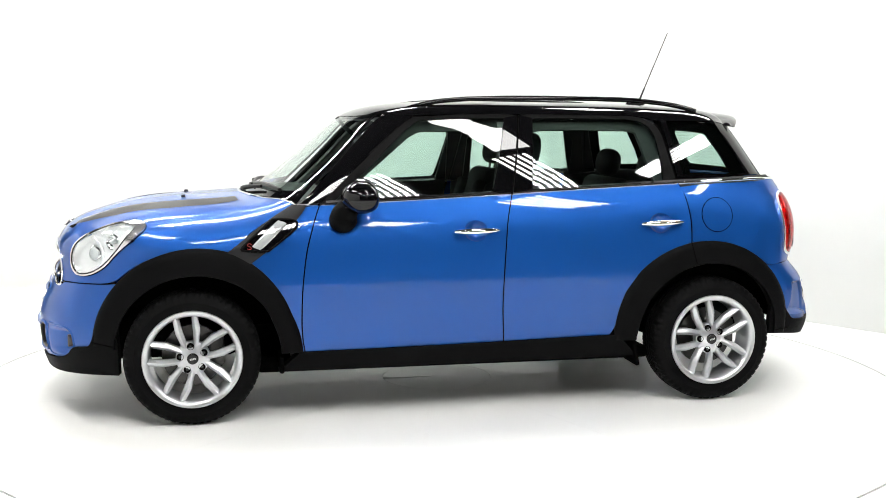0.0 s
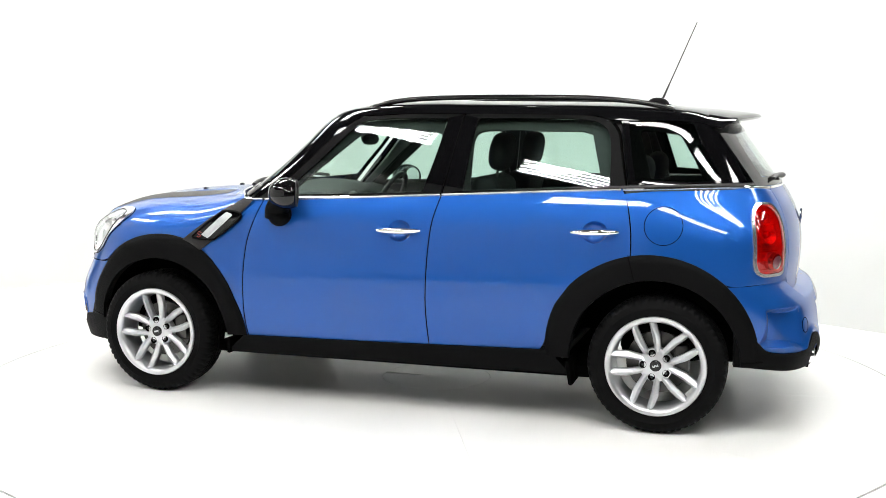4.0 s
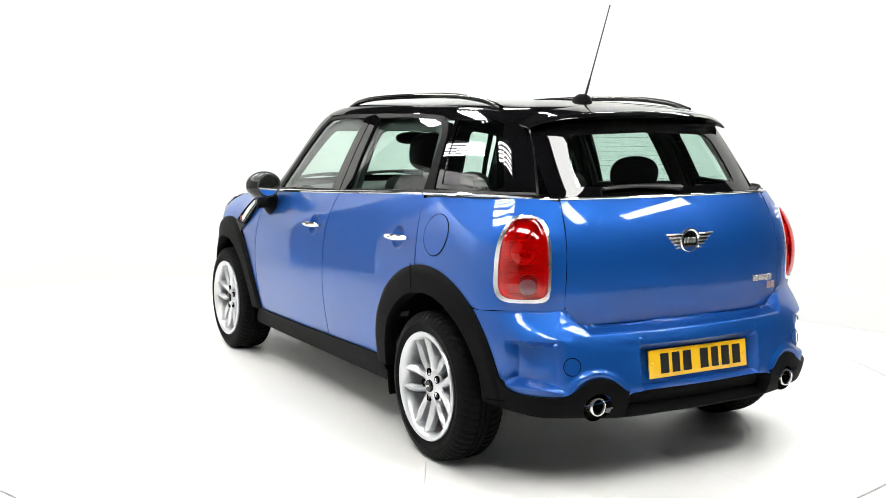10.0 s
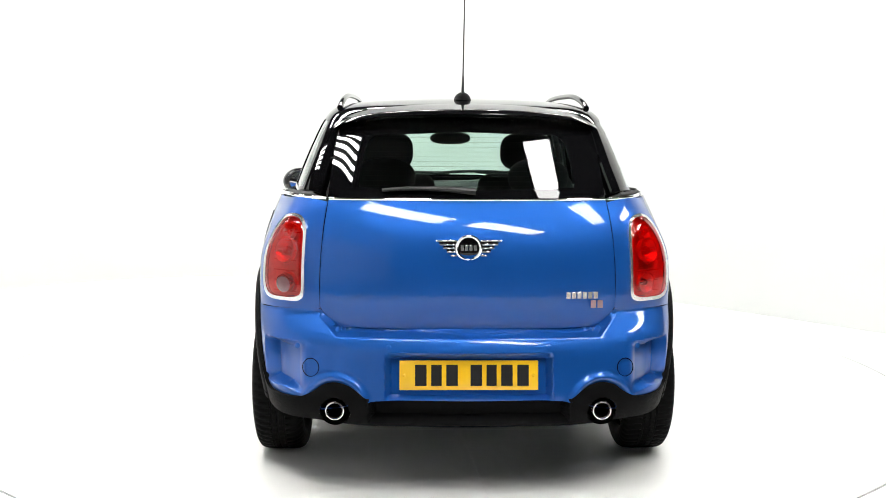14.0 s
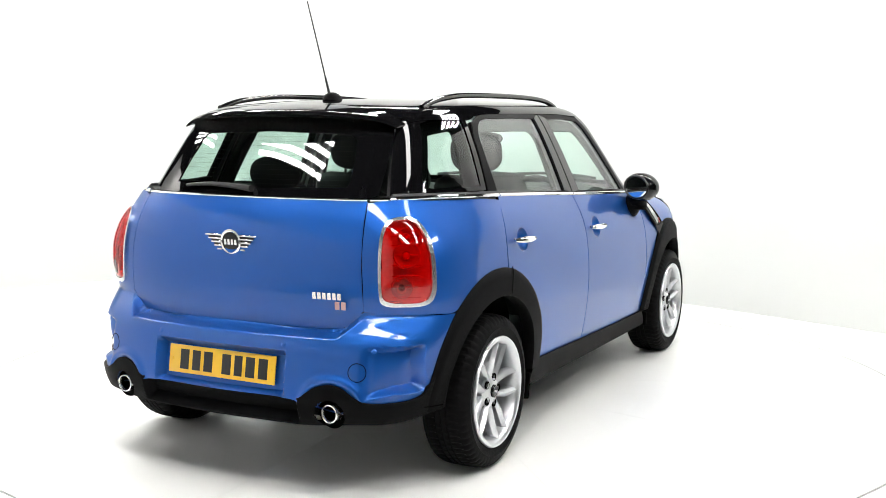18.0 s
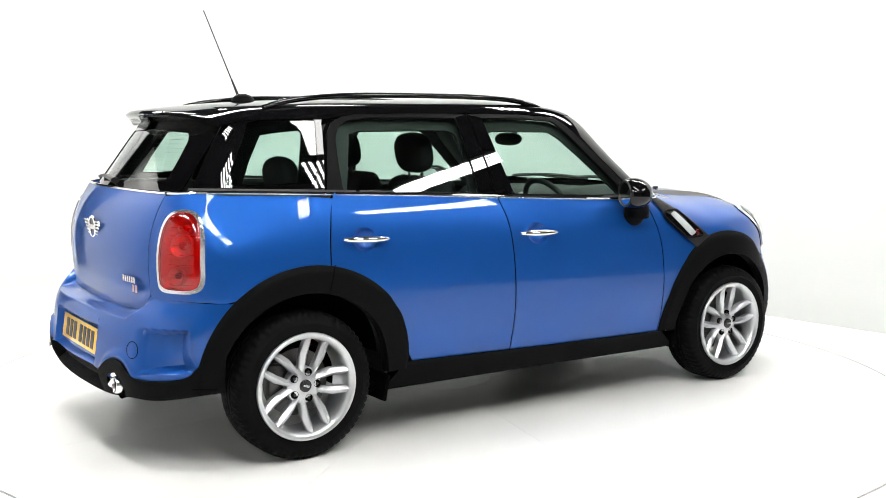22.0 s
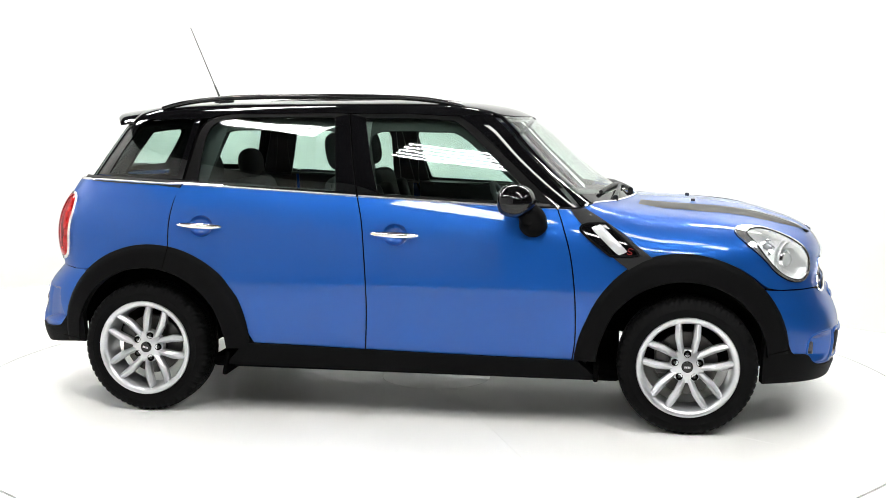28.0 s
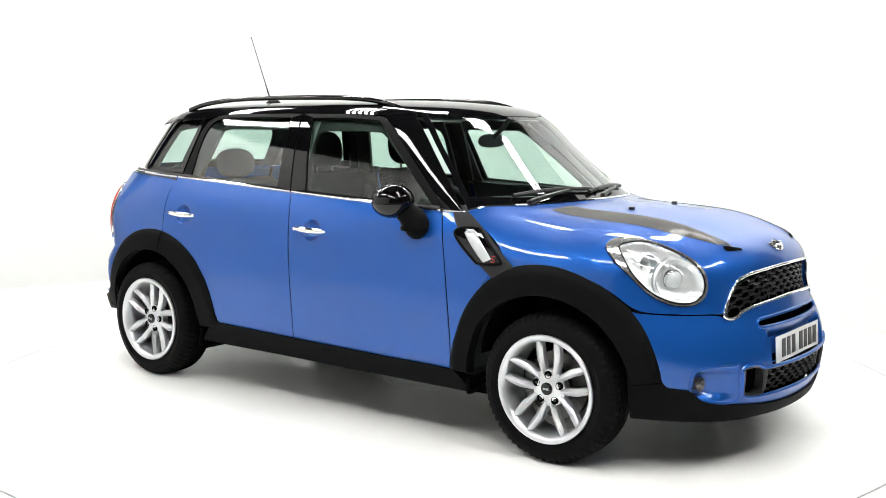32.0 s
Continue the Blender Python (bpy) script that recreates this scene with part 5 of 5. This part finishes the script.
side_scuttle = both("side_scuttle", *pane(dense(side_points(SC), 10), body, 1, 160, 0.007, 10, smooth=False, dome=0.004), SCUTTLE, car, "dark grey plastic side scuttle")
INS = [(0.820, 0.950), (0.905, 0.953), (0.935, 0.938), (1.058, 0.835), (1.050, 0.818), (0.955, 0.815), (0.925, 0.828), (0.812, 0.918)]
LEN = [(0.858, 0.938), (0.880, 0.944), (0.902, 0.940), (1.006, 0.846), (1.010, 0.834), (0.990, 0.825), (0.966, 0.829), (0.864, 0.922)]
for k, d in enumerate(side_scuttle):
    mr = (lambda v, f: (v, f)) if k == 0 else mirrored
    mesh_object("scuttle_inset", *mr(*pane(side_points(INS), body, 1, 90, 0.0125, 6)), GLOSS_BLACK, d, "black gloss inset")
    mesh_object("inset_rim", *mr(*edge_bar(side_points(INS), body, 1, 0.006, 90, 0.013)), CLADDING, d)
    mesh_object("side_repeater", *mr(*pane(side_points(LEN), body, 1, 90, 0.015, 8, dome=0.006)), LENS_WHITE, d, "clear side repeater lens")
    sp = [(1.044, 0.847), (1.030, 0.853), (1.018, 0.848), (1.020, 0.838), (1.036, 0.832), (1.038, 0.823), (1.024, 0.819), (1.012, 0.825)]
    sp = [(1.028 + (x - 1.028) * 0.75 * (-1 if k == 0 else 1), 0.836 + (z - 0.836) * 0.75) for x, z in sp]
    mesh_object("trim_mark", *mr(*edge_bar(side_points(sp), body, 1, 0.0017, 40, 0.0155, closed=False, sides=6)), mat("red_enamel", (0.35, 0.02, 0.02), 0.3), d, "red S mark")

# ================= door mirrors =================
def door_mirror(s):
    c = np.array([0.512, s * 0.905, 1.066])
    n, k = 40, 18
    v, f = [], []
    for i in range(k):
        u = i / (k - 1) * math.pi * 0.5
        x = 0.090 * math.cos(u)
        r = math.sin(u) ** 0.9
        for j in range(n):
            t = 2 * math.pi * j / n
            v.append((x, 0.098 * r * math.cos(t), 0.077 * r * math.sin(t)))
    for x, r in ((-0.014, 0.992), (-0.028, 0.965), (-0.040, 0.915), (-0.049, 0.85), (-0.052, 0.81), (-0.046, 0.79)):
        for j in range(n):
            t = 2 * math.pi * j / n
            v.append((x, 0.098 * r * math.cos(t), 0.077 * r * math.sin(t)))
    m = k + 6
    f = [(i * n + j, i * n + (j + 1) % n, (i + 1) * n + (j + 1) % n, (i + 1) * n + j) for i in range(m - 1) for j in range(n)]
    place = Matrix.Translation(c) @ pose(0, 0, 0, s * -6, 0, s * 20)
    cap = mesh_object("door_mirror", [tuple(place @ Vector(q)) for q in v], f, GLOSS_BLACK, car, "black gloss door mirror")
    g = [(-0.048, 0.098 * 0.795 * math.cos(t), 0.077 * 0.795 * math.sin(t)) for t in np.linspace(0, 2 * np.pi, n, endpoint=False)]
    mesh_object("mirror_glass", [tuple(place @ Vector(q)) for q in g], [tuple(range(n))], MIRROR, cap, "mirror glass")
    ring = tube([tuple(place @ Vector(q)) for q in g], 0.006, 8, True)
    mesh_object("mirror_rim", *ring, TRIM_BLACK, cap)
    pts = curve([(0.590, s * 0.846, 0.945), (0.588, s * 0.852, 0.978), (0.570, s * 0.868, 1.008), (0.540, s * 0.888, 1.036)], 14)
    mesh_object("mirror_stalk", *tube(pts, np.interp(np.linspace(0, 1, 14), [0, 0.3, 1], [0.066, 0.062, 0.044]), 18), CLADDING, cap, "black grained mirror foot")
    v, f = lathe([(0.001, 0.032), (0.036, 0.028), (0.058, 0.012), (0.066, -0.01), (0.058, -0.03)], 28, pose(0.588, s * 0.838, 0.955, 0, 0, 0 if s > 0 else 180))
    mesh_object("mirror_foot", v, f, CLADDING, cap)


door_mirror(1)
door_mirror(-1)

# ================= roof furniture =================
rp = curve([(0.25, 0.505, 1.475), (0.17, 0.512, 1.501), (0.05, 0.516, 1.524), (-0.15, 0.518, 1.537), (-0.5, 0.518, 1.541), (-0.9, 0.518, 1.536), (-1.12, 0.520, 1.519), (-1.24, 0.522, 1.500), (-1.32, 0.524, 1.478)], 70)
both("roof_rail", *tube(rp, 0.0128, 12), GLOSS_BLACK, car, "black roof rail")
a_base = mesh_object("aerial_base", *lathe([(0.001, 0.030), (0.012, 0.029), (0.026, 0.020), (0.036, 0.006), (0.040, -0.012)], 32, pose(-1.185, 0, 1.522, 90) @ Matrix.Diagonal((1.5, 0.85, 0.95, 1))), CLADDING, car, "black rubber aerial base")
q0, q1 = np.array([-1.212, 0, 1.545]), np.array([-1.372, 0, 1.926])
mesh_object("aerial_foot", *tube([q0, q0 + (q1 - q0) * 0.18], [0.0065, 0.0045], 8), TRIM_BLACK, a_base)
mesh_object("aerial_rod", *tube([q0 + (q1 - q0) * 0.18, q1], [0.0032, 0.0026], 6), TRIM_BLACK, a_base, "thin black whip aerial")
mesh_object("aerial_tip", *tube([q1 - (q1 - q0) * 0.012, q1 + (q1 - q0) * 0.004], 0.003, 6), TRIM_BLACK, a_base)
sec = np.array([(-1.40, 1.497), (-1.50, 1.489), (-1.60, 1.478), (-1.67, 1.469), (-1.700, 1.462), (-1.710, 1.452), (-1.698, 1.440), (-1.64, 1.428), (-1.57, 1.405)])
sc = curve(sec, 26)
ys = np.linspace(-0.535, 0.535, 61)
crest = np.interp(-sc[:, 0], -sec[:5, 0], sec[:5, 1])
grid = np.array([[(x + 0.16 * (y / 0.525) ** 2 * np.clip((-1.35 - x) / 0.3, 0, 1), y, z + (top - 0.004 - z) * (z < top - 0.004) * abs(y / 0.54) ** 6 - 0.036 * (y / 0.6) ** 2 - 0.03 * abs(y / 0.525) ** 8) for (x, z), top in zip(sc, crest)] for y in ys])
v, f = sheet(grid, None, 0)
f += [tuple(range(26)), tuple((60 * 26 + i) for i in range(26))[::-1]]
mesh_object("roof_spoiler", v, f, GLOSS_BLACK, car, "black gloss roof spoiler")
part("brake_light", box_bm(0.012, 0.17, 0.010, (-1.585, 0, 1.383), 0.003), DIM_RED, car, "dark red high brake light")

# ================= wipers, scuttle, bonnet details =================
def on_screen(pts, lift):
    p = onto(upper, np.array(pts, float))
    return p + normal(upper, p) * lift


def screen_wiper(x0, y0, x1, y1, bl0, bl1):
    arm = on_screen(curve([(x0, y0, 1.05), ((x0 + x1) / 2, (y0 + y1) / 2, 1.062), (x1, y1, 1.078)], 16), 0.020)
    w = mesh_object("wiper", *tube(arm, np.linspace(0.014, 0.008, 16), 8), TRIM_BLACK, car, "black windscreen wiper")
    b = on_screen(curve([bl0, ((bl0[0] + bl1[0]) / 2, (bl0[1] + bl1[1]) / 2, (bl0[2] + bl1[2]) / 2), bl1], 20), 0.012)
    mesh_object("wiper_blade", *tube(b, 0.010, 6), TRIM_BLACK, w)
    mesh_object("wiper_pivot", *tube([arm[0] - np.array([0, 0, 0.04]), arm[0] + np.array([0, 0, 0.008])], 0.014, 12), TRIM_BLACK, w)


screen_wiper(0.955, -0.47, 0.965, -0.16, (0.885, -0.50, 1.078), (0.985, 0.10, 1.082))
screen_wiper(1.03, 0.06, 0.945, 0.34, (0.995, 0.0, 1.078), (0.865, 0.55, 1.076))
lo = onto(body, curve(br, 60))
hi = onto(upper, curve(sym([(0.81, 0.735, 1.040), (0.90, 0.62, 1.058), (0.985, 0.38, 1.068), (1.03, 0, 1.072)]), 60))
g = np.array([lo + np.array([0.01, 0, -0.004]), lo * 0.6 + hi * 0.4 - np.array([0, 0, 0.022]), hi - np.array([0, 0, 0.012]), hi + np.array([-0.03, 0, 0.012])])
mesh_object("scuttle_panel", *sheet(g, None, 0), TRIM_BLACK, car, "black plastic scuttle panel under the windscreen")
wb = onto(upper, curve([(-1.795, -0.03, 1.155), (-1.79, 0.10, 1.168), (-1.775, 0.22, 1.168), (-1.757, 0.33, 1.156)], 24))
rw = mesh_object("rear_wiper", *tube(wb - np.array([0.022, 0, 0]), np.interp(np.linspace(0, 1, 24), [0, 0.15, 0.5, 1], [0.020, 0.018, 0.014, 0.008]), 10, squash=0.7), TRIM_BLACK, car, "black rear wiper")
mesh_object("wiper_blade", *tube(wb - np.array([0.008, 0, -0.002]), 0.006, 6), TRIM_BLACK, rw)
STRIPE = mat("dark_stripe_film", (0.014, 0.012, 0.011), 0.45, 0, 0.12, 0.1, 40, spec=0.25)


def bonnet_skin(p):
    return body(p) - scoop(p)


st = [(1.085, 0.33, 1.04), (1.17, 0.335, 1.03), (1.464, 0.345, 1.01), (1.714, 0.345, 0.96), (1.80, 0.338, 0.93), (1.880, 0.330, 0.895), (1.870, 0.375, 0.885), (1.79, 0.415, 0.92), (1.65, 0.475, 0.957), (1.40, 0.515, 0.995), (1.17, 0.498, 1.02), (1.07, 0.465, 1.03)]
both("bonnet_stripe", *pane(dense(st, 8), bonnet_skin, 2, 160, 0.0016, 14, smooth=False), STRIPE, car, "dark grey bonnet stripe")
both("scoop_slot", *pane([(1.866, 0.388, 0.88), (1.884, 0.34, 0.88), (1.898, 0.295, 0.88), (1.890, 0.292, 0.885), (1.876, 0.315, 0.89), (1.860, 0.352, 0.89), (1.850, 0.384, 0.89)], bonnet_skin, 2, 40, 0.003, 5), DARK, car, "dark slot at the end of the bonnet scoop")
for y in (0.22, -0.22):
    q = onto(body, np.array([(1.345, y, 1.03)]), 2)[0]
    part("washer_jet", box_bm(0.022, 0.026, 0.014, (q[0], q[1], q[2] + 0.005), 0.004), TRIM_BLACK, car, "small black washer jet")

# ================= dark bars for the shade in the panel gaps, black border of the rear window ====
# a near-black bar sunk into a gap gives its shade as colour
def seal(pts, axis, name="gap_shade_bar"):
    p = onto(body, curve(pts, 50), axis)
    return tube(p - normal(body, p) * 0.007, 0.0058, 8)


for g_ in (GAP_A, GAP_B, GAP_C):
    both("gap_shade_bar", *seal(side_points(g_), 1), DARK, car)
both("gap_shade_bar", *seal([(-1.87, 0.570, 0.70), (-1.87, 0.570, 0.80), (-1.86, 0.562, 0.947), (-1.78, 0.5415, 1.118)], None), DARK, car)
both("gap_shade_bar", *seal([(-1.70, 0.80, 0.692), (-1.79, 0.70, 0.7015), (-1.865, 0.585, 0.7055)], None), DARK, car)
both("gap_shade_bar", *seal([(1.68, 0.83, 0.680), (1.80, 0.70, 0.6655), (1.89, 0.53, 0.650)], None), DARK, car)
out_ = dense([(-1.76, 0.545, 1.126), (-1.68, 0.535, 1.25), (-1.58, 0.515, 1.38), (-1.55, 0.49, 1.425), (-1.60, 0, 1.43), (-1.55, -0.49, 1.425), (-1.58, -0.515, 1.38), (-1.68, -0.535, 1.25), (-1.76, -0.545, 1.126), (-1.82, 0, 1.126)], 8)
in_ = dense([(-1.76, 0.425, 1.165), (-1.68, 0.415, 1.25), (-1.60, 0.395, 1.335), (-1.58, 0.365, 1.368), (-1.62, 0, 1.380), (-1.58, -0.365, 1.368), (-1.60, -0.395, 1.335), (-1.68, -0.415, 1.25), (-1.76, -0.425, 1.165), (-1.80, 0, 1.155)], 8)
mesh_object("rear_window_border", *ring_sheet(out_, in_, upper, 0, 200, 0.004, 0.001, 4, (False, False)), GLOSS_BLACK, car, "black border of the rear window")

for k in range(11):
    z = 1.175 + 0.0185 * k
    w = 0.405 - 0.05 * (k / 10) ** 3
    ys = np.linspace(-w, w, 30)
    p = onto(upper, np.stack([-1.84 + (z - 1.12) * 0.73 + 0.3 * ys ** 2, ys, np.full_like(ys, z)], 1), 0)
    mesh_object("heater_line", *tube(p - normal(upper, p) * 0.0045, 0.0004, 4), TRIM_BLACK, rear_window)

# black border of the windscreen
bo = curve(sym([(0.815, 0.735, 1.030), (0.90, 0.62, 1.045), (1.0, 0.38, 1.055), (1.05, 0, 1.058)]), 60)
bi = curve(sym([(0.755, 0.70, 1.085), (0.85, 0.58, 1.095), (0.95, 0.36, 1.098), (0.99, 0, 1.100)]), 60)
g = onto(upper, np.array([bo + (bi - bo) * t for t in np.linspace(0, 1, 6)]))
mesh_object("windscreen_border", *sheet(g, upper, 0, -0.001), GLOSS_BLACK, windscreen, "black border of the windscreen")
for s in (1, -1):
    bo = curve([(x, s * y, z) for x, y, z in c3], 40)
    g = onto(upper, np.array([bo + np.array([0.012 * t, -s * 0.03 * t, 0]) for t in np.linspace(0, 1, 4)]))
    mesh_object("windscreen_border", *sheet(g, upper, 0, -0.001), GLOSS_BLACK, windscreen)


# ================= cabin =================
def soft(name, size, m, material, parent, label="", bevel=0.05):
    """A padded block with rounded edges, at the pose m."""
    b = box_bm(*size, (0, 0, 0), min(bevel, min(size) * 0.49), 5)
    bmesh.ops.transform(b, matrix=m, verts=b.verts)
    return part(name, b, material, parent, label, 60)


def blob(name, r, m, material, parent, label="", power=0.7, n=28, k=16):
    """A rounded pad."""
    v, f = [], []
    for i in range(k + 1):
        a = math.pi * i / k - math.pi / 2
        for j in range(n):
            t = 2 * math.pi * j / n
            sx = math.copysign(abs(math.cos(t)) ** power, math.cos(t))
            sy = math.copysign(abs(math.sin(t)) ** power, math.sin(t))
            ca, sa = abs(math.cos(a)) ** power, math.copysign(abs(math.sin(a)) ** power, math.sin(a))
            v.append(tuple(m @ Vector((r[0] * ca * sx, r[1] * ca * sy, r[2] * sa))))
    f = [(i * n + j, i * n + (j + 1) % n, (i + 1) * n + (j + 1) % n, (i + 1) * n + j) for i in range(k) for j in range(n)]
    return mesh_object(name, v, f, material, parent, label, 60)


part("cabin_floor", box_bm(1.68, 1.45, 0.04, (0, 0, 0.30), 0.01), DASH, car, "dark cabin floor")
for s in (1, -1):
    y = 0.355 * s
    st_ = soft("front_seat", (0.52, 0.50, 0.16), pose(0.02, y, 0.53, 0, -8, 0), SEAT, car, "black cloth front seat", 0.06)
    soft("seat_backrest", (0.14, 0.49, 0.62), pose(-0.33, y, 0.85, 0, -17, 0), SEAT, st_, "", 0.06)
    for b in (0.21, -0.21):
        soft("seat_bolster", (0.18, 0.08, 0.50), pose(-0.29, y + b, 0.83, 0, -17, 0), SEAT, st_, "", 0.035)
    blob("headrest", (0.055, 0.135, 0.098), pose(-0.445, y, 1.268, 0, -10, 0), SEAT, st_, "black headrest")
    for d in (0.06, -0.06):
        mesh_object("headrest_post", *tube([(-0.425, y + d, 1.10), (-0.44, y + d, 1.22)], 0.007, 8), STEEL, st_)
bench = soft("rear_seat", (0.48, 0.82, 0.16), pose(-0.80, 0, 0.56, 0, -6, 0), SEAT, car, "black cloth rear bench seat", 0.06)
for y in (0.34, -0.34):
    soft("rear_backrest", (0.13, 0.62, 0.34), pose(-1.12, y, 0.925, 0, -16, 0), SEAT, bench, "", 0.06)
    blob("rear_headrest", (0.06, 0.135, 0.085), pose(-1.155, y, 1.175, 0, -8, 0), SEAT, bench, "black rear headrest", 0.85)
part("luggage_cover", box_bm(0.52, 1.16, 0.02, (-1.46, 0, 1.01), 0.008), DASH, car, "dark luggage cover")

# door cards
for s in (1, -1):
    for x0, x1, z0 in ((0.66, -0.22, 0.34), (-0.26, -0.98, 0.765), (-1.0, -1.70, 0.785)):
        xs, zs = np.meshgrid(np.linspace(x0, x1, 14), np.linspace(0, 1, 12))
        top = BELT(xs) - 0.012
        g = np.stack([xs, np.full_like(xs, 0.80), z0 + (top - z0) * zs], -1)
        g = onto(body, g, 1)
        lip = onto(body, np.stack([xs[0], np.full_like(xs[0], 0.78), BELT(xs[0]) + 0.003], -1), 1)
        lip[:, 1] -= 0.016
        g[..., 1] -= 0.055 + 0.02 * np.sin(np.pi * zs)
        g = np.concatenate([g, lip[None]])
        v, f = sheet(g, None, 0.012)
        card = mesh_object("door_card", *((v, f) if s > 0 else mirrored(v, f)), DASH, car, "dark plastic inner door card")
        if x0 > -0.9:
            soft("armrest", (0.34, 0.05, 0.05), pose((x0 + x1) / 2 - 0.05, s * 0.735, 0.80), DASH_TRIM, card, "", 0.02)

# dashboard
xs = curve([(1.00, 1.035), (0.90, 1.048), (0.74, 1.045), (0.62, 1.028), (0.565, 0.99), (0.55, 0.93), (0.57, 0.84), (0.62, 0.74), (0.70, 0.62)], 30)
ys = np.linspace(-0.70, 0.70, 31)
grid = np.array([[(x - 0.20 * (y / 0.7) ** 2 * np.clip((x - 0.55) / 0.4, 0, 1), y, z - 0.02 * (y / 0.7) ** 2 + (0.028 * np.exp(-((y + 0.34) / 0.15) ** 2) if z > 0.9 else 0)) for x, z in xs] for y in ys])
dash = mesh_object("dashboard", *sheet(grid, None, 0), DASH, car, "dark moulded dashboard")
mesh_object("centre_dial", *lathe([(0.001, 0.012), (0.10, 0.012), (0.118, 0.02), (0.125, 0.0)], 40, pose(0.545, 0, 0.90, 0, 0, 90) @ pose(0, 0, 0, -8, 0, 0)), DASH_TRIM, dash, "large round silver centre dial")
mesh_object("dial_face", *lathe([(0.001, 0.014), (0.098, 0.014)], 40, pose(0.544, 0, 0.90, 0, 0, 90) @ pose(0, 0, 0, -8, 0, 0)), INK, dash)
for y in (0.60, 0.24, -0.24, -0.60):
    mesh_object("air_vent", *lathe([(0.001, 0.004), (0.035, 0.004), (0.045, 0.012), (0.05, 0.0)], 28, pose(0.553, y, 0.94, 0, 0, 90)), DASH_TRIM, dash, "round silver air vent")
part("centre_console", box_bm(0.9, 0.16, 0.14, (0.15, 0, 0.48), 0.03), DASH, car)
sw = pose(0.435, -0.345, 0.945, 0, 0, 0) @ pose(0, 0, 0, 0, -28, 0)
rim = [tuple(sw @ Vector((0, 0.185 * math.cos(t), 0.185 * math.sin(t)))) for t in np.linspace(0, 2 * np.pi, 48, endpoint=False)]
wheel_ = mesh_object("steering_wheel", *tube(rim, 0.015, 10, True), DASH, car, "black steering wheel")
blob("wheel_boss", (0.03, 0.075, 0.065), sw @ pose(0.02, 0, 0), DASH, wheel_)
for t in (0, 180, 270):
    p0, p1 = sw @ Vector((0.015, 0.05 * math.cos(radians(t)), 0.05 * math.sin(radians(t)))), sw @ Vector((0, 0.18 * math.cos(radians(t)), 0.18 * math.sin(radians(t))))
    mesh_object("wheel_spoke", *tube([p0, p1], [0.022, 0.014], 8, squash=0.6), DASH_TRIM, wheel_)
mesh_object("steering_column", *tube([tuple(sw @ Vector((0.03, 0, 0))), (0.62, -0.345, 0.87)], 0.05, 14), DASH, wheel_)
blob("interior_mirror", (0.022, 0.118, 0.036), pose(0.415, 0.01, 1.322, 0, 8, 0), DASH, car, "black interior mirror", 0.8)
mesh_object("mirror_stem", *tube([(0.43, 0.0, 1.335), (0.50, 0.0, 1.40), (0.53, 0, 1.44)], 0.012, 8), DASH, car)
# headlining and pillar trims
grid = onto(upper, coons(sym([(0.40, 0.50, 1.43), (0.47, 0.3, 1.44), (0.49, 0, 1.445)]), sym([(-1.52, 0.46, 1.43), (-1.56, 0.3, 1.44), (-1.58, 0, 1.445)]),
                         [(0.40, 0.52, 1.43), (-0.4, 0.57, 1.465), (-1.0, 0.55, 1.46), (-1.52, 0.46, 1.43)], [(0.40, -0.52, 1.43), (-0.4, -0.57, 1.465), (-1.0, -0.55, 1.46), (-1.52, -0.46, 1.43)], 30, 30))
mesh_object("headlining", *sheet(grid, upper, 0, -0.032), LINING, car, "pale grey headlining")
for pts in ([(-0.225, 1.06), (-0.335, 1.08), (-0.345, 1.44), (-0.215, 1.44)], [(-1.03, 1.10), (-1.20, 1.12), (-1.10, 1.43), (-0.94, 1.43)]):
    b0, b1, t1, t0 = side_points(pts, 0.72)
    g = onto(upper, coons([b0, b1], [t0, t1], [b0, t0], [b1, t1], 6, 16), 1)
    both("pillar_trim", *sheet(g, upper, 0.02, -0.038), LINING if pts[0][0] > -0.9 else DASH, car, "inner pillar trim")
g = onto(upper, coons([(0.74, 0.74, 1.05), (0.66, 0.76, 1.05)], [(0.36, 0.56, 1.42), (0.26, 0.60, 1.42)], [(0.74, 0.74, 1.05), (0.36, 0.56, 1.42)], [(0.66, 0.76, 1.05), (0.26, 0.60, 1.42)], 6, 20))
both("pillar_trim", *sheet(g, upper, 0.015, -0.036), LINING, car, "grey inner windscreen pillar trim")
g = onto(upper, coons([(-1.52, 0.62, 1.14), (-1.66, 0.56, 1.14)], [(-1.40, 0.56, 1.40), (-1.52, 0.50, 1.40)], [(-1.52, 0.62, 1.14), (-1.40, 0.56, 1.40)], [(-1.66, 0.56, 1.14), (-1.52, 0.50, 1.40)], 6, 16))
both("pillar_trim", *sheet(g, upper, 0.015, -0.036), DASH, car, "dark inner rear pillar trim")
# mud flaps
for s in (1, -1):
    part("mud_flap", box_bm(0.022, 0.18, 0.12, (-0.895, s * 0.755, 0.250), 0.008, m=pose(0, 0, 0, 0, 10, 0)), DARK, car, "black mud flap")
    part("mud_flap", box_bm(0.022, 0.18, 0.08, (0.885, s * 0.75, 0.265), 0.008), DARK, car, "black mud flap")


# ================= motions =================
def motions():
    rows = [i * 0.5 for i in range(65)]
    walk(car, [(t, car_pose(t)) for t in rows])
    walk(turntable, [(t, pose(0, 0, 0, 0, 0, heading(t))) for t in rows])


motions()
